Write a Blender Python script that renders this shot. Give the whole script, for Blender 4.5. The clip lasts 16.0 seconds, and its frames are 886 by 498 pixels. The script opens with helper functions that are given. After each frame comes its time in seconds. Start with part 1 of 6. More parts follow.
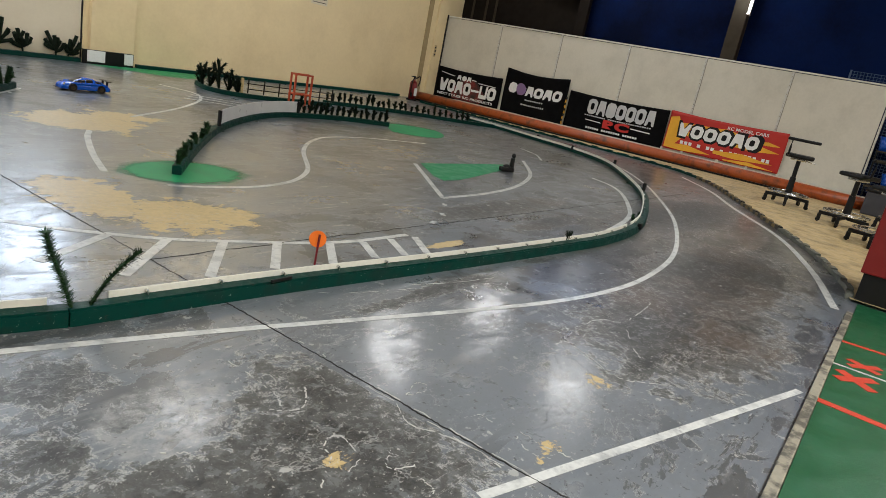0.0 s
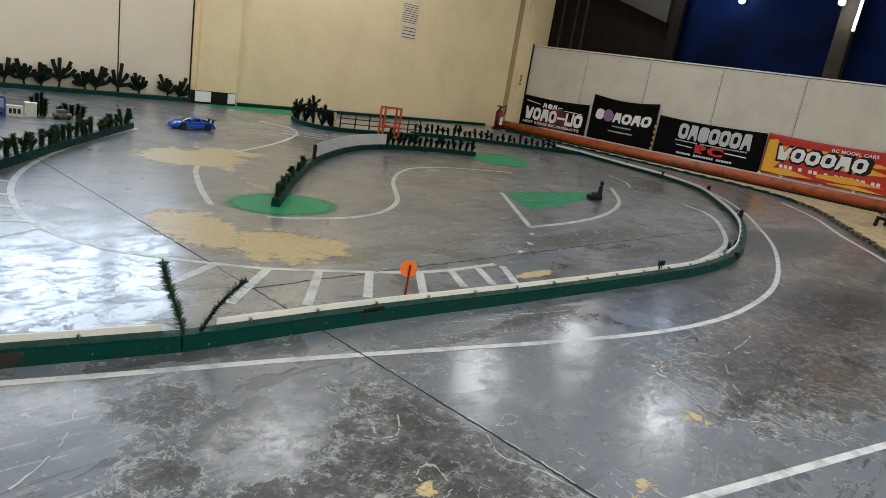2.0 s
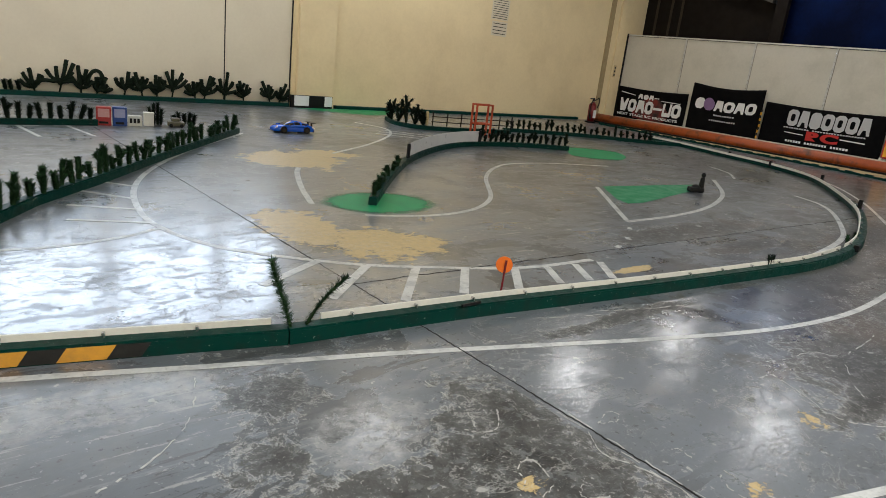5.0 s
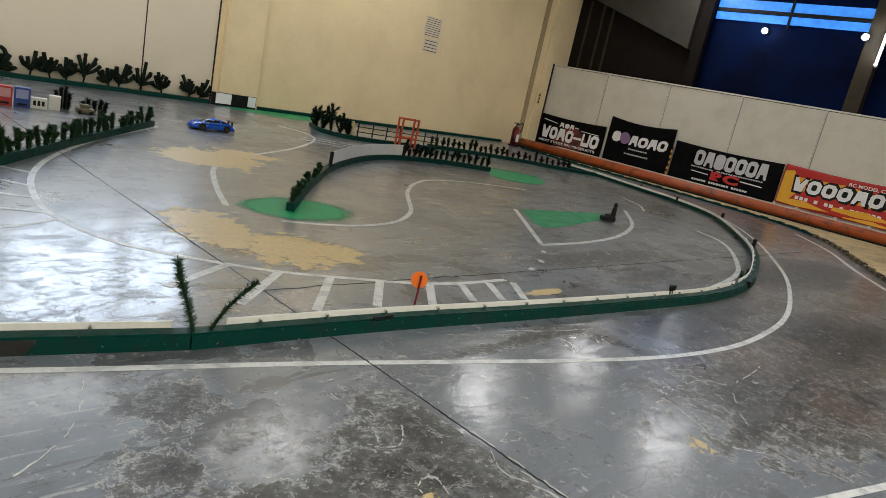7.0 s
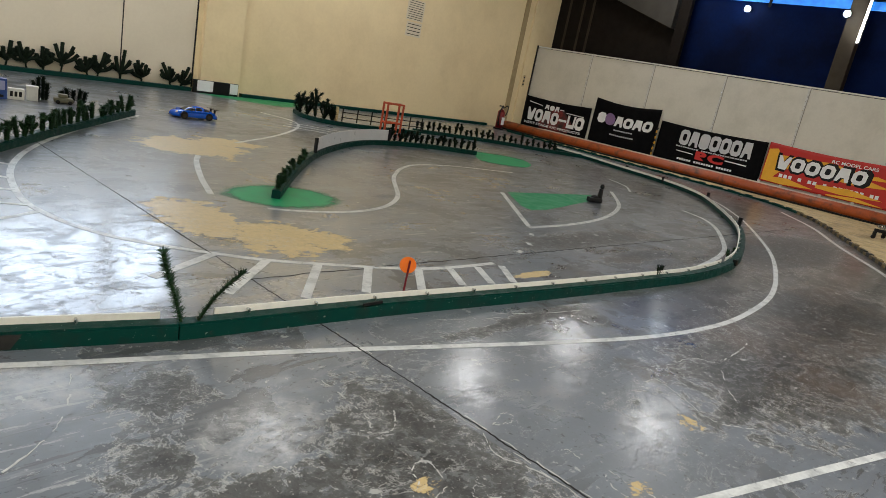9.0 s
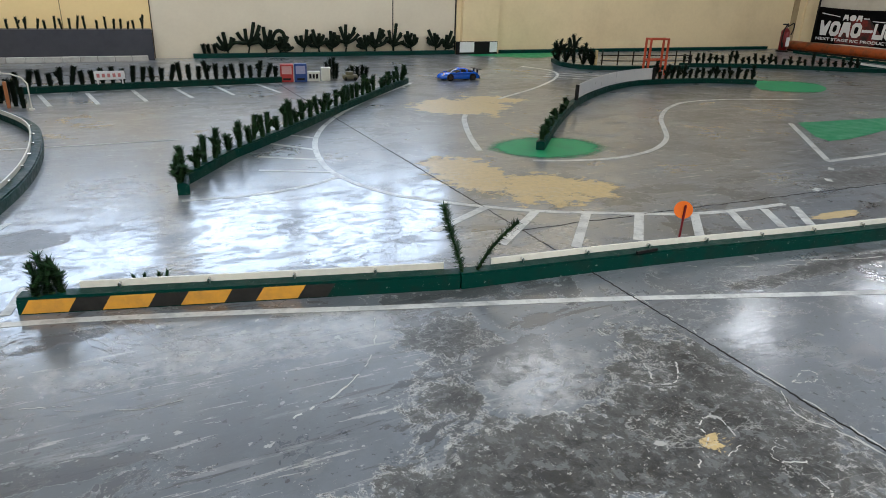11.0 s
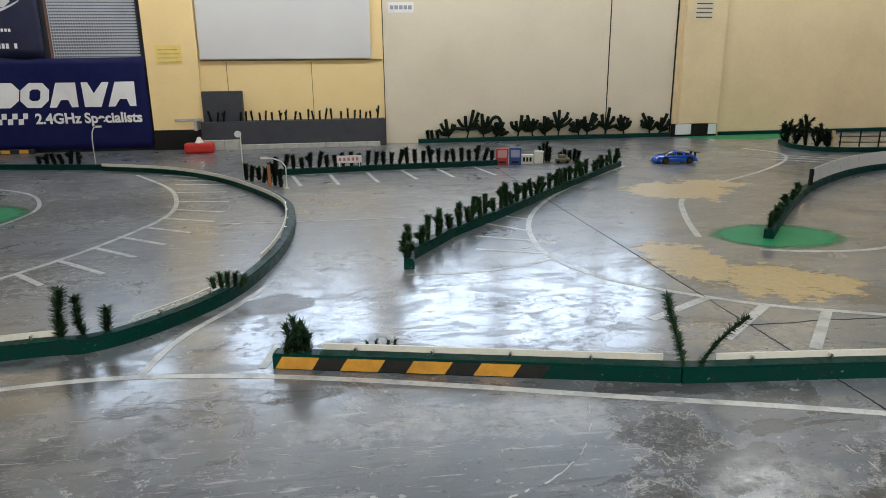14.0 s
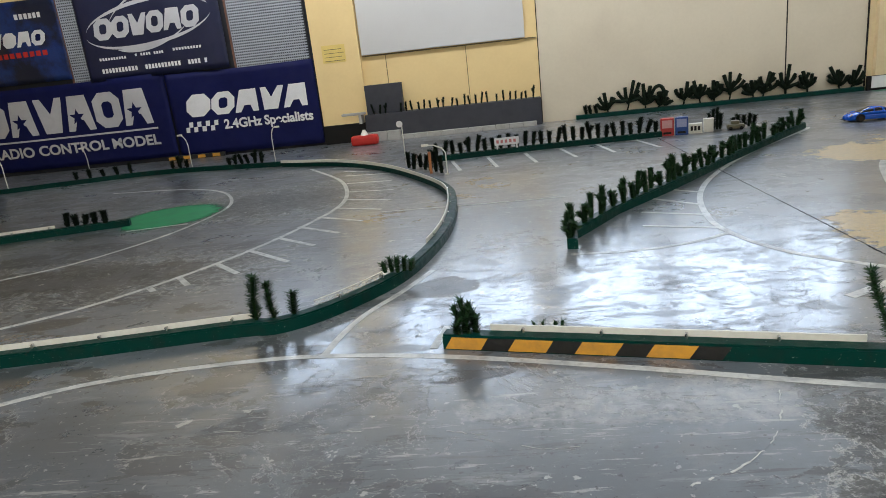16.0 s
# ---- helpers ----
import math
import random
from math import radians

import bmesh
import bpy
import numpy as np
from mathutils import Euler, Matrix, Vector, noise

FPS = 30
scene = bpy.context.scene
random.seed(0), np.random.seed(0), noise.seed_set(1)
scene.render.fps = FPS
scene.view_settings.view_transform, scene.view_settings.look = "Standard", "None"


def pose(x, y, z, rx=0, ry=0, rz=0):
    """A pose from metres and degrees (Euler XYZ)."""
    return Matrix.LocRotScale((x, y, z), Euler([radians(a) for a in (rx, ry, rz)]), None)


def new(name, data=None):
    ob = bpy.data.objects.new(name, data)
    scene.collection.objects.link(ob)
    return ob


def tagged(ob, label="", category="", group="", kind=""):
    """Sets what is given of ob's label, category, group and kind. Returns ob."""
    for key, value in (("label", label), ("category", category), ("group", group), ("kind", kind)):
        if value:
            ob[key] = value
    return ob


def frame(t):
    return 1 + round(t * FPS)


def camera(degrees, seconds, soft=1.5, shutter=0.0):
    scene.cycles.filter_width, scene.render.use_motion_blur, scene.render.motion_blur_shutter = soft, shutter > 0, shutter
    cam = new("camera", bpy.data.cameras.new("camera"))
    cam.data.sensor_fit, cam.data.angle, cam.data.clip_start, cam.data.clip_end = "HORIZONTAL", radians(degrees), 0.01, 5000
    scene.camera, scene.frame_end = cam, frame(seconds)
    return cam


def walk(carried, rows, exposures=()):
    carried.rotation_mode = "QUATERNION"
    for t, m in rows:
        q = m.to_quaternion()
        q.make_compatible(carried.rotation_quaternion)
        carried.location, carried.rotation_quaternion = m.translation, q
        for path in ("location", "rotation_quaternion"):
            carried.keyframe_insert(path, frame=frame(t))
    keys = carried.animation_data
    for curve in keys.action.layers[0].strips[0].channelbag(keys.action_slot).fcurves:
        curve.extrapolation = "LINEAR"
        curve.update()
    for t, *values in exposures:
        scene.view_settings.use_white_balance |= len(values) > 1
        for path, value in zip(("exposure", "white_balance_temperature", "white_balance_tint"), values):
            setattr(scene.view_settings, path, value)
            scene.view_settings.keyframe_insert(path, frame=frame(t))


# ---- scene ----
import itertools

cam = camera(67.43, 16.0, 0.6)
PATH = [
    (0.0, pose(0.0642, -0.0166, 0.9872, 73.851, -10.856, -53.810)),
    (0.5, pose(0.0542, -0.0230, 1.0049, 76.321, -9.220, -52.372)),
    (1.0, pose(0.0389, -0.0218, 1.0063, 76.181, -9.489, -49.613)),
    (1.5, pose(0.0377, -0.0181, 1.0043, 75.559, -9.253, -48.302)),
    (2.0, pose(0.0324, -0.0152, 1.0031, 74.982, -8.946, -46.655)),
    (2.5, pose(0.0225, -0.0108, 1.0024, 73.521, -7.223, -41.607)),
    (3.0, pose(0.0162, -0.0085, 1.0007, 72.334, -5.019, -37.862)),
    (3.2, pose(0.0162, -0.0085, 1.0007, 72.567, -4.954, -37.417)),
    (5.3, pose(0.0148, -0.0071, 0.9956, 73.912, -6.678, -39.463)),
    (5.5, pose(0.0148, -0.0071, 0.9956, 73.752, -7.124, -39.665)),
    (6.0, pose(0.0203, -0.0098, 0.9952, 74.329, -8.842, -42.077)),
    (6.5, pose(0.0187, -0.0092, 0.9949, 75.583, -11.410, -43.696)),
    (7.0, pose(0.0220, -0.0103, 0.9975, 75.851, -11.724, -45.057)),
    (7.5, pose(0.0275, -0.0097, 0.9961, 75.311, -11.842, -46.051)),
    (8.0, pose(0.0316, -0.0123, 0.9978, 74.842, -11.134, -46.789)),
    (8.2, pose(0.0316, -0.0123, 0.9978, 74.775, -11.054, -47.023)),
    (10.3, pose(0.0165, 0.0188, 0.9844, 72.326, -8.681, -37.082)),
    (10.5, pose(0.0165, 0.0188, 0.9844, 70.510, -6.495, -32.668)),
    (11.0, pose(0.0114, 0.0261, 0.9795, 68.243, -1.719, -25.812)),
    (11.5, pose(-0.0006, 0.0190, 0.9919, 70.351, 0.067, -22.364)),
    (12.0, pose(-0.0031, 0.0187, 0.9932, 70.736, -0.246, -22.892)),
    (12.5, pose(0.0021, 0.0155, 0.9925, 70.905, -0.153, -23.721)),
    (13.0, pose(-0.0094, 0.0147, 0.9958, 71.134, -0.377, -21.103)),
    (13.5, pose(-0.0590, 0.0050, 1.0153, 74.849, -0.360, -12.366)),
    (14.0, pose(-0.0650, 0.0089, 1.0105, 74.764, 0.588, -8.657)),
    (14.5, pose(-0.0660, 0.0076, 1.0126, 74.877, 1.935, -6.857)),
    (15.0, pose(-0.0707, 0.0114, 1.0121, 74.529, 3.308, -4.071)),
    (15.5, pose(-0.0743, 0.0122, 1.0094, 74.317, 4.547, -0.803)),
    (16.0, pose(-0.0826, 0.0135, 1.0091, 73.904, 6.159, 3.984)),
]
TONE = ((0.0, 0.16, 6450, 10), (1.0, 0.1, 6300, 10), (2.5, 0.05, 6150, 10), (5.5, 0.0, 6450, 10), (6.5, -0.05, 6450, 10), (8.0, -0.02, 6550, 10), (10.5, 0.04, 6050, 10), (11.0, 0.1, 5950, 10), (12.0, 0.0, 6200, 10), (13.0, -0.02, 6250, 10), (14.5, -0.06, 6250, 10), (15.2, -0.05, 6250, 10), (16.0, 0.02, 6150, 10))
walk(cam, PATH, TONE)

# ---- world, windows' daylight, lamps ----
YB, XR, ZC = 9.4, 12.85, 4.3          # back wall, panelled wall, ceiling
world = bpy.data.worlds.new("sky")
scene.world = world
world.use_nodes = True
sky = world.node_tree.nodes.new("ShaderNodeTexSky")
sky.sky_type, sky.sun_disc, sky.sun_elevation, sky.sun_rotation = "NISHITA", False, radians(40), radians(30)
world.node_tree.links.new(sky.outputs[0], world.node_tree.nodes["Background"].inputs[0])
world.node_tree.nodes["Background"].inputs[1].default_value = 0.08
scene.view_settings.exposure = 0.0


def area_lamp(name, m, sx, sy, power, colour):
    data = bpy.data.lights.new(name, "AREA")
    data.shape, data.size, data.size_y, data.energy, data.color = "RECTANGLE", sx, sy, power, colour
    ob = new(name, data)
    ob.matrix_world = m
    return ob


WINDOWS = ((-4.05, 1.45, 2.75), (-2.55, 1.4, 2.2), (-1.1, 1.4, 2.2), (0.7, 1.45, 1.95), (2.27, 1.45, 1.95), (3.79, 0.96, 1.95))    # west edge, width, sill
WIN_TOP = 3.7
for x, w, sill in WINDOWS:
    high = WIN_TOP - sill - 0.1
    area_lamp("window_daylight", pose(x + w / 2, YB + 0.12, (WIN_TOP + sill) / 2, -90, 0, 0), w - 0.08, high, 21 * (w - 0.08) * high, (0.7, 0.83, 1.0))
# south and wall strips are added, unseen; round lamps follow the floor's reflections
LAMPS = ((4.9, 6.6, 14), (8.9, 6.4, 31), (12.2, 6.4, 31), (10.6, 3.7, 26), (-4.2, 7.5, 62), (-0.6, 7.5, 74), (2.8, 7.5, 56), (7.0, 7.6, 42), (-6.0, -1.6, 150), (-2.0, -1.6, 130), (2.0, -1.6, 185), (6.0, -1.6, 115), (10.0, -1.6, 50))
for lx, ly, watts in LAMPS:
    wash = ly > 7                      # strips along the wall, added to brighten it, are turned towards it
    lamp = area_lamp("unseen_lamp_light", pose(lx, ly, ZC - (0.32 if wash else 0.16), 62 if wash else 0), 2.6, 0.35 if wash else 0.9, watts, (0.98, 0.97, 0.965))
    if 0 < ly < 7:
        lamp.data.shape, lamp.data.size = "DISK", 0.8

# ---- materials ----
class Mat:
    """A small node builder round one Principled material."""

    def __init__(self, name, colour=(0.5, 0.5, 0.5), rough=0.5, metal=0.0):
        self.m = bpy.data.materials.new(name)
        self.m.use_nodes = True
        self.t = self.m.node_tree
        self.p = self.t.nodes["Principled BSDF"]
        self.p.inputs["Base Color"].default_value = (*colour, 1)
        self.p.inputs["Roughness"].default_value = rough
        self.p.inputs["Metallic"].default_value = metal
        self.co = None

    def n(self, kind):
        return self.t.nodes.new("ShaderNode" + kind)

    def put(self, sock, v):
        if isinstance(v, (int, float)):
            sock.default_value = v
        elif isinstance(v, tuple):
            sock.default_value = v if len(v) == len(sock.default_value) else (*v, 1)
        else:
            self.t.links.new(v, sock)

    def coord(self, which="Object"):
        return self.n("TexCoord").outputs[which]

    def noise(self, scale, detail=4, rough=0.6, co=None, dist=0.0):
        nd = self.n("TexNoise")
        self.put(nd.inputs["Vector"], co or self.coord())
        for k, v in (("Scale", scale), ("Detail", detail), ("Roughness", rough), ("Distortion", dist)):
            nd.inputs[k].default_value = v
        return nd.outputs[0]

    def ramp(self, fac, a, b, lo=0.0, hi=1.0):
        nd = self.n("MapRange")
        for i, v in enumerate((fac, a, b, lo, hi)):
            self.put(nd.inputs[i], v)
        return nd.outputs[0]

    def mth(self, op, a, b=0.0, clamp=False):
        nd = self.n("Math")
        nd.operation, nd.use_clamp = op, clamp
        self.put(nd.inputs[0], a)
        self.put(nd.inputs[1], b)
        return nd.outputs[0]

    def mix(self, fac, a, b):
        nd = self.n("Mix")
        nd.data_type = "RGBA"
        self.put(nd.inputs[0], fac)
        self.put(nd.inputs[6], a)
        self.put(nd.inputs[7], b)
        return nd.outputs[2]

    def bump(self, height, strength=0.2, dist=0.01):
        nd = self.n("Bump")
        nd.inputs["Strength"].default_value = strength
        nd.inputs["Distance"].default_value = dist
        self.put(nd.inputs["Height"], height)
        self.put(self.p.inputs["Normal"], nd.outputs[0])

    def colour(self, v):
        self.put(self.p.inputs["Base Color"], v)

    def rough(self, v):
        self.put(self.p.inputs["Roughness"], v)


def worn(name, colour, other, rough=0.5, scale=6.0, amount=0.5, fine=60.0, bump=0.15, metal=0.0, lo=0.45, hi=0.75, spec=0.5):
    """Paint or cloth with a broad and a fine variation towards another colour."""
    m = Mat(name, colour, rough, metal)
    m.put(m.p.inputs["Specular IOR Level"], spec)
    a = m.ramp(m.noise(scale, 5), lo, hi, 0, amount)
    b = m.ramp(m.noise(fine, 3), 0.35, 0.7, 0, 0.25)
    m.colour(m.mix(m.mth("ADD", a, b, True), colour, other))
    m.rough(m.ramp(m.noise(scale * 3, 3), 0.3, 0.7, max(rough - 0.12, 0.03), min(rough + 0.12, 1)))
    m.bump(m.noise(fine, 3), bump, 0.004)
    return m.m


def plain(name, colour, rough=0.5, metal=0.0):
    return worn(name, colour, tuple(c * 0.75 for c in colour), rough, 9, 0.35, 80, 0.06, metal)


kp = Mat("green_kerb_paint", (0.0005, 0.03, 0.023), 0.35)
kp.put(kp.p.inputs["Specular IOR Level"], 0.12)
kerb_coat = kp.mix(kp.ramp(kp.noise(11, 5), 0.5, 0.62, 0, 0.6), (0.0005, 0.034, 0.026), (0.008, 0.026, 0.021))
kerb_coat = kp.mix(kp.ramp(kp.noise(70, 6, 0.7), 0.65, 0.67, 0, 0.8), kerb_coat, (0.24, 0.28, 0.25))
kp.colour(kp.mix(kp.ramp(kp.noise(26, 8, 0.75), 0.62, 0.64, 0, 0.7), kerb_coat, (0.03, 0.035, 0.03)))
kp.rough(kp.ramp(kp.noise(30, 4), 0.35, 0.7, 0.35, 0.6))
kp.bump(kp.noise(45, 5), 0.3, 0.004)
GREEN_KERB = kp.m
WHITE_LINE = worn("white_line_paint", (0.58, 0.59, 0.57), (0.27, 0.28, 0.285), 0.35, 11, 0.6, 60, 0.2, lo=0.46, hi=0.62)
WHITE_STRIP = worn("white_batten_paint", (0.72, 0.71, 0.64), (0.5, 0.48, 0.42), 0.45, 8, 0.4)
YELLOW_STRIPE = worn("yellow_stripe_paint", (0.62, 0.3, 0.03), (0.35, 0.18, 0.04), 0.45, 18, 0.6)
BLACK_STRIPE = worn("black_stripe_paint", (0.006, 0.006, 0.0055), (0.022, 0.02, 0.018), 0.5, 18, 0.6)
TAN_TRIM = worn("tan_trim_paint", (0.36, 0.27, 0.14), (0.26, 0.19, 0.1), 0.6, 6, 0.7)
GROOVE = plain("grey_groove", (0.27, 0.25, 0.21), 0.8)
CREAM = worn("cream_wall_paint", (0.76, 0.62, 0.37), (0.64, 0.51, 0.3), 0.6, 1.3, 0.7, 25, 0.08)
CREAM_PALE = worn("pale_cream_wall_paint", (0.66, 0.59, 0.45), (0.58, 0.51, 0.385), 0.6, 1.1, 0.7, 25, 0.08)
YELLOW_WALL = worn("yellow_wall_paint", (0.82, 0.62, 0.3), (0.74, 0.55, 0.26), 0.6, 1.5, 0.6, 25, 0.08)
PANEL_WHITE = worn("white_panel_paint", (0.6, 0.57, 0.49), (0.47, 0.45, 0.38), 0.55, 2.2, 0.7, 30, 0.08)
TRIM_WHITE = worn("white_trim_paint", (0.6, 0.59, 0.55), (0.36, 0.35, 0.32), 0.5, 20, 0.8)
SEAM = plain("dark_seam", (0.014, 0.012, 0.01), 0.9)
GREEN_MAT = worn("green_floor_paint", (0.004, 0.082, 0.03), (0.003, 0.055, 0.02), 0.4, 2.5, 0.5, 90, 0.2)
GREEN_PATCH = worn("green_patch_paint", (0.006, 0.23, 0.085), (0.015, 0.19, 0.08), 0.5, 3, 0.5, 40, 0.1, spec=0.3)
spray = Mat("sprayed_green_paint", (0.006, 0.23, 0.085), 0.5)
spray.put(spray.p.inputs["Specular IOR Level"], 0.3)
spray.colour(spray.mix(spray.ramp(spray.noise(5, 6), 0.4, 0.65, 0, 0.6), (0.004, 0.29, 0.105), (0.015, 0.2, 0.085)))
far = spray.n("VectorMath")
far.operation = "DISTANCE"
flat = spray.n("Mapping")
spray.put(flat.inputs["Vector"], spray.coord("Generated"))
flat.inputs["Scale"].default_value = (1, 1, 0)
spray.put(far.inputs[0], flat.outputs[0])
far.inputs[1].default_value = (0.5, 0.5, 0)
edge = spray.mth("ADD", far.outputs["Value"], spray.ramp(spray.noise(14, 8, 0.75), 0.3, 0.7, -0.05, 0.05))
spray.put(spray.p.inputs["Alpha"], spray.ramp(edge, 0.49, 0.36, 0, 0.96))
GREEN_SPRAY = spray.m
RED_TAPE = worn("red_tape", (0.5, 0.05, 0.025), (0.4, 0.04, 0.02), 0.4, 12, 0.5)
ORANGE_PIPE = worn("orange_pipe", (0.36, 0.066, 0.008), (0.1, 0.03, 0.01), 0.4, 7, 0.8, lo=0.5, hi=0.7)
OSB = worn("pale_board", (0.6, 0.46, 0.24), (0.2, 0.14, 0.07), 0.5, 5, 0.8, 22, 0.2)
EDGE_BOARD = worn("worn_cream_board", (0.27, 0.25, 0.19), (0.07, 0.065, 0.05), 0.6, 14, 0.9, lo=0.47, hi=0.58)
DULL_TAN = worn("dull_tan_block", (0.22, 0.16, 0.07), (0.1, 0.08, 0.05), 0.6, 12, 0.8)
FLAKE = worn("pale_paint_flake", (0.52, 0.52, 0.49), (0.25, 0.255, 0.25), 0.5, 14, 0.8)
WORN_KERB = worn("worn_kerb_paint", (0.09, 0.10, 0.085), (0.2, 0.19, 0.15), 0.6, 9, 0.7)
BACKING = worn("dark_grey_sheet", (0.03, 0.032, 0.04), (0.02, 0.021, 0.026), 0.6, 3, 0.6, spec=0.2)
PALE_YELLOW = plain("pale_yellow_paper", (0.8, 0.6, 0.18), 0.6)
BLACK = worn("black_plastic", (0.004, 0.004, 0.0045), (0.003, 0.003, 0.003), 0.45, spec=0.3)
CHROME = plain("chrome", (0.6, 0.6, 0.6), 0.22, 1.0)
RED_PAINT = plain("red_paint", (0.17, 0.004, 0.005), 0.4)
DARK_BROWN = worn("dark_brown_sheet", (0.009, 0.006, 0.004), (0.005, 0.0035, 0.003), 0.7, 2, 0.6, spec=0.15)
BLUE_TARP = worn("blue_tarpaulin", (0.001, 0.009, 0.055), (0.0006, 0.0035, 0.02), 0.6, 0.7, 0.9, 20, 0.2, spec=0.06, lo=0.4, hi=0.6)
OLIVE = worn("dark_olive_steel", (0.042, 0.031, 0.018), (0.022, 0.016, 0.01), 0.6, 3, 0.6, spec=0.25)
GREY_BOARD = worn("slate_grey_board", (0.037, 0.039, 0.05), (0.028, 0.03, 0.038), 0.6, 3, 0.5)
CONCRETE = worn("concrete_block", (0.42, 0.41, 0.38), (0.28, 0.27, 0.25), 0.8, 10, 0.6, 120, 0.3)
BLACK_CLOTH = worn("black_banner_cloth", (0.002, 0.002, 0.0024), (0.004, 0.004, 0.0046), 0.75, 3, 0.5, spec=0.08)
NAVY_CLOTH = worn("navy_banner_cloth", (0.003, 0.0055, 0.06), (0.0025, 0.004, 0.038), 0.6, 2, 0.6, spec=0.2)
WHITE_PRINT = plain("white_print", (0.75, 0.75, 0.75), 0.55)
SILVER_PRINT = plain("silver_print", (0.5, 0.5, 0.52), 0.5)
RED_PRINT = plain("red_print", (0.5, 0.015, 0.01), 0.55)
YELLOW_PRINT = plain("yellow_print", (0.75, 0.38, 0.02), 0.55)
ORANGE_CARD = plain("orange_card", (0.85, 0.17, 0.01), 0.45)
BOARD_PALE = worn("pale_grey_board", (0.58, 0.575, 0.56), (0.52, 0.51, 0.5), 0.5, 1, 0.5)
CEILING = worn("pale_ceiling_paint", (0.66, 0.64, 0.6), (0.58, 0.56, 0.5), 0.8, 1, 0.6)
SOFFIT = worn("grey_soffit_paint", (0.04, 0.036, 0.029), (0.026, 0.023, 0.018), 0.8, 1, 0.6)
CAR_BLUE = plain("car_blue_paint", (0.002, 0.085, 0.52), 0.15)
FOLIAGE = worn("dark_green_tinsel", (0.012, 0.04, 0.014), (0.028, 0.06, 0.022), 0.7, 30, 0.6, spec=0.15)
FOLIAGE_DARK = worn("blackish_green_tinsel", (0.009, 0.016, 0.01), (0.016, 0.026, 0.014), 0.8, 30, 0.6, spec=0.1)


def floor_material():
    m = Mat("worn_grey_floor_paint", (0.2, 0.21, 0.22), 0.25)
    co = m.coord()

    def stretched(x, y, rot=0.0):
        nd = m.n("Mapping")
        m.put(nd.inputs["Vector"], co)
        nd.inputs["Scale"].default_value = (x, y, 1)
        nd.inputs["Rotation"].default_value = (0, 0, rot)
        return nd.outputs[0]

    big = m.noise(0.5, 6, 0.62, co, 0.4)
    mid = m.noise(1.6, 12, 0.68, co, 0.35)
    flake = m.noise(3.4, 12, 0.7, co, 0.2)
    fine = m.noise(28, 6, 0.75, co)
    streak = m.noise(1.0, 8, 0.7, stretched(2.2, 13, 0.35))
    sep = m.n("SeparateXYZ")
    m.put(sep.inputs[0], co)
    X, Y = sep.outputs[0], sep.outputs[1]

    def spot(cx, cy, rx, ry, edge=0.35, out=1.05, full=0.85):
        """1 in an ellipse, with an edge broken up by noise, 0 outside."""
        dx = m.mth("MULTIPLY", m.mth("SUBTRACT", X, cx), 1 / rx)
        dy = m.mth("MULTIPLY", m.mth("SUBTRACT", Y, cy), 1 / ry)
        r2 = m.mth("ADD", m.mth("MULTIPLY", dx, dx), m.mth("MULTIPLY", dy, dy))
        r = m.mth("ADD", m.mth("SQRT", r2), m.ramp(mid, 0.3, 0.7, -edge * 1.6, edge * 1.6))
        return m.ramp(r, out, full, 0, 1)

    def hill(cx, cy, rx, ry):
        dx = m.mth("MULTIPLY", m.mth("SUBTRACT", X, cx), 1 / rx)
        dy = m.mth("MULTIPLY", m.mth("SUBTRACT", Y, cy), 1 / ry)
        r2 = m.mth("ADD", m.mth("MULTIPLY", dx, dx), m.mth("MULTIPLY", dy, dy))
        return m.mth("SUBTRACT", 1.0, m.mth("SQRT", r2))

    def union(*a):
        out = a[0]
        for b in a[1:]:
            out = m.mth("MAXIMUM", out, b)
        return out

    def rim(field, level, width):
        return m.ramp(m.mth("ABSOLUTE", m.mth("SUBTRACT", field, level)), 0.0, width, 1, 0)

    # two coats of grey, the older showing in islands
    grey = m.mix(m.ramp(big, 0.35, 0.68), (0.152, 0.17, 0.19), (0.112, 0.125, 0.141))
    sound = m.ramp(union(hill(2.05, 1.1, 0.75, 0.9), hill(0.0, 4.2, 1.4, 1.6)), 0.0, 0.3, 1, 0.15)
    grey = m.mix(m.mth("MULTIPLY", sound, m.ramp(mid, 0.545, 0.55, 0, 0.8)), grey, (0.06, 0.062, 0.064))
    slab = m.noise(2.1, 10, 0.66, stretched(0.8, 2.0, -0.2), 0.4)
    grey = m.mix(m.mth("MULTIPLY", sound, m.ramp(slab, 0.56, 0.565, 0, 0.8)), grey, (0.055, 0.056, 0.057))
    grey = m.mix(m.ramp(slab, 0.40, 0.395, 0, 0.5), grey, (0.185, 0.19, 0.195))
    grey = m.mix(m.ramp(mid, 0.40, 0.395, 0, 0.4), grey, (0.23, 0.24, 0.25))
    # west of the plant wedge: the pale board's reflection, painted as lighter grey
    grey = m.mix(m.mth("MULTIPLY", spot(-0.7, 5.0, 1.5, 2.3, 0.25, 1.2, 0.6), 0.6), grey, (0.225, 0.24, 0.255))
    # a darker stained coat before the striped kerb
    grey = m.mix(m.mth("MULTIPLY", spot(-0.9, 1.5, 1.4, 0.45, 0.4, 1.2, 0.7), 0.55), grey, (0.07, 0.074, 0.078))
    # paler, bluer mid floor: brightness lifted in the paint colour
    grey = m.mix(m.mth("MULTIPLY", spot(3.2, 3.9, 2.4, 1.8, 0.25, 1.2, 0.6), 0.4), grey, (0.18, 0.2, 0.222))
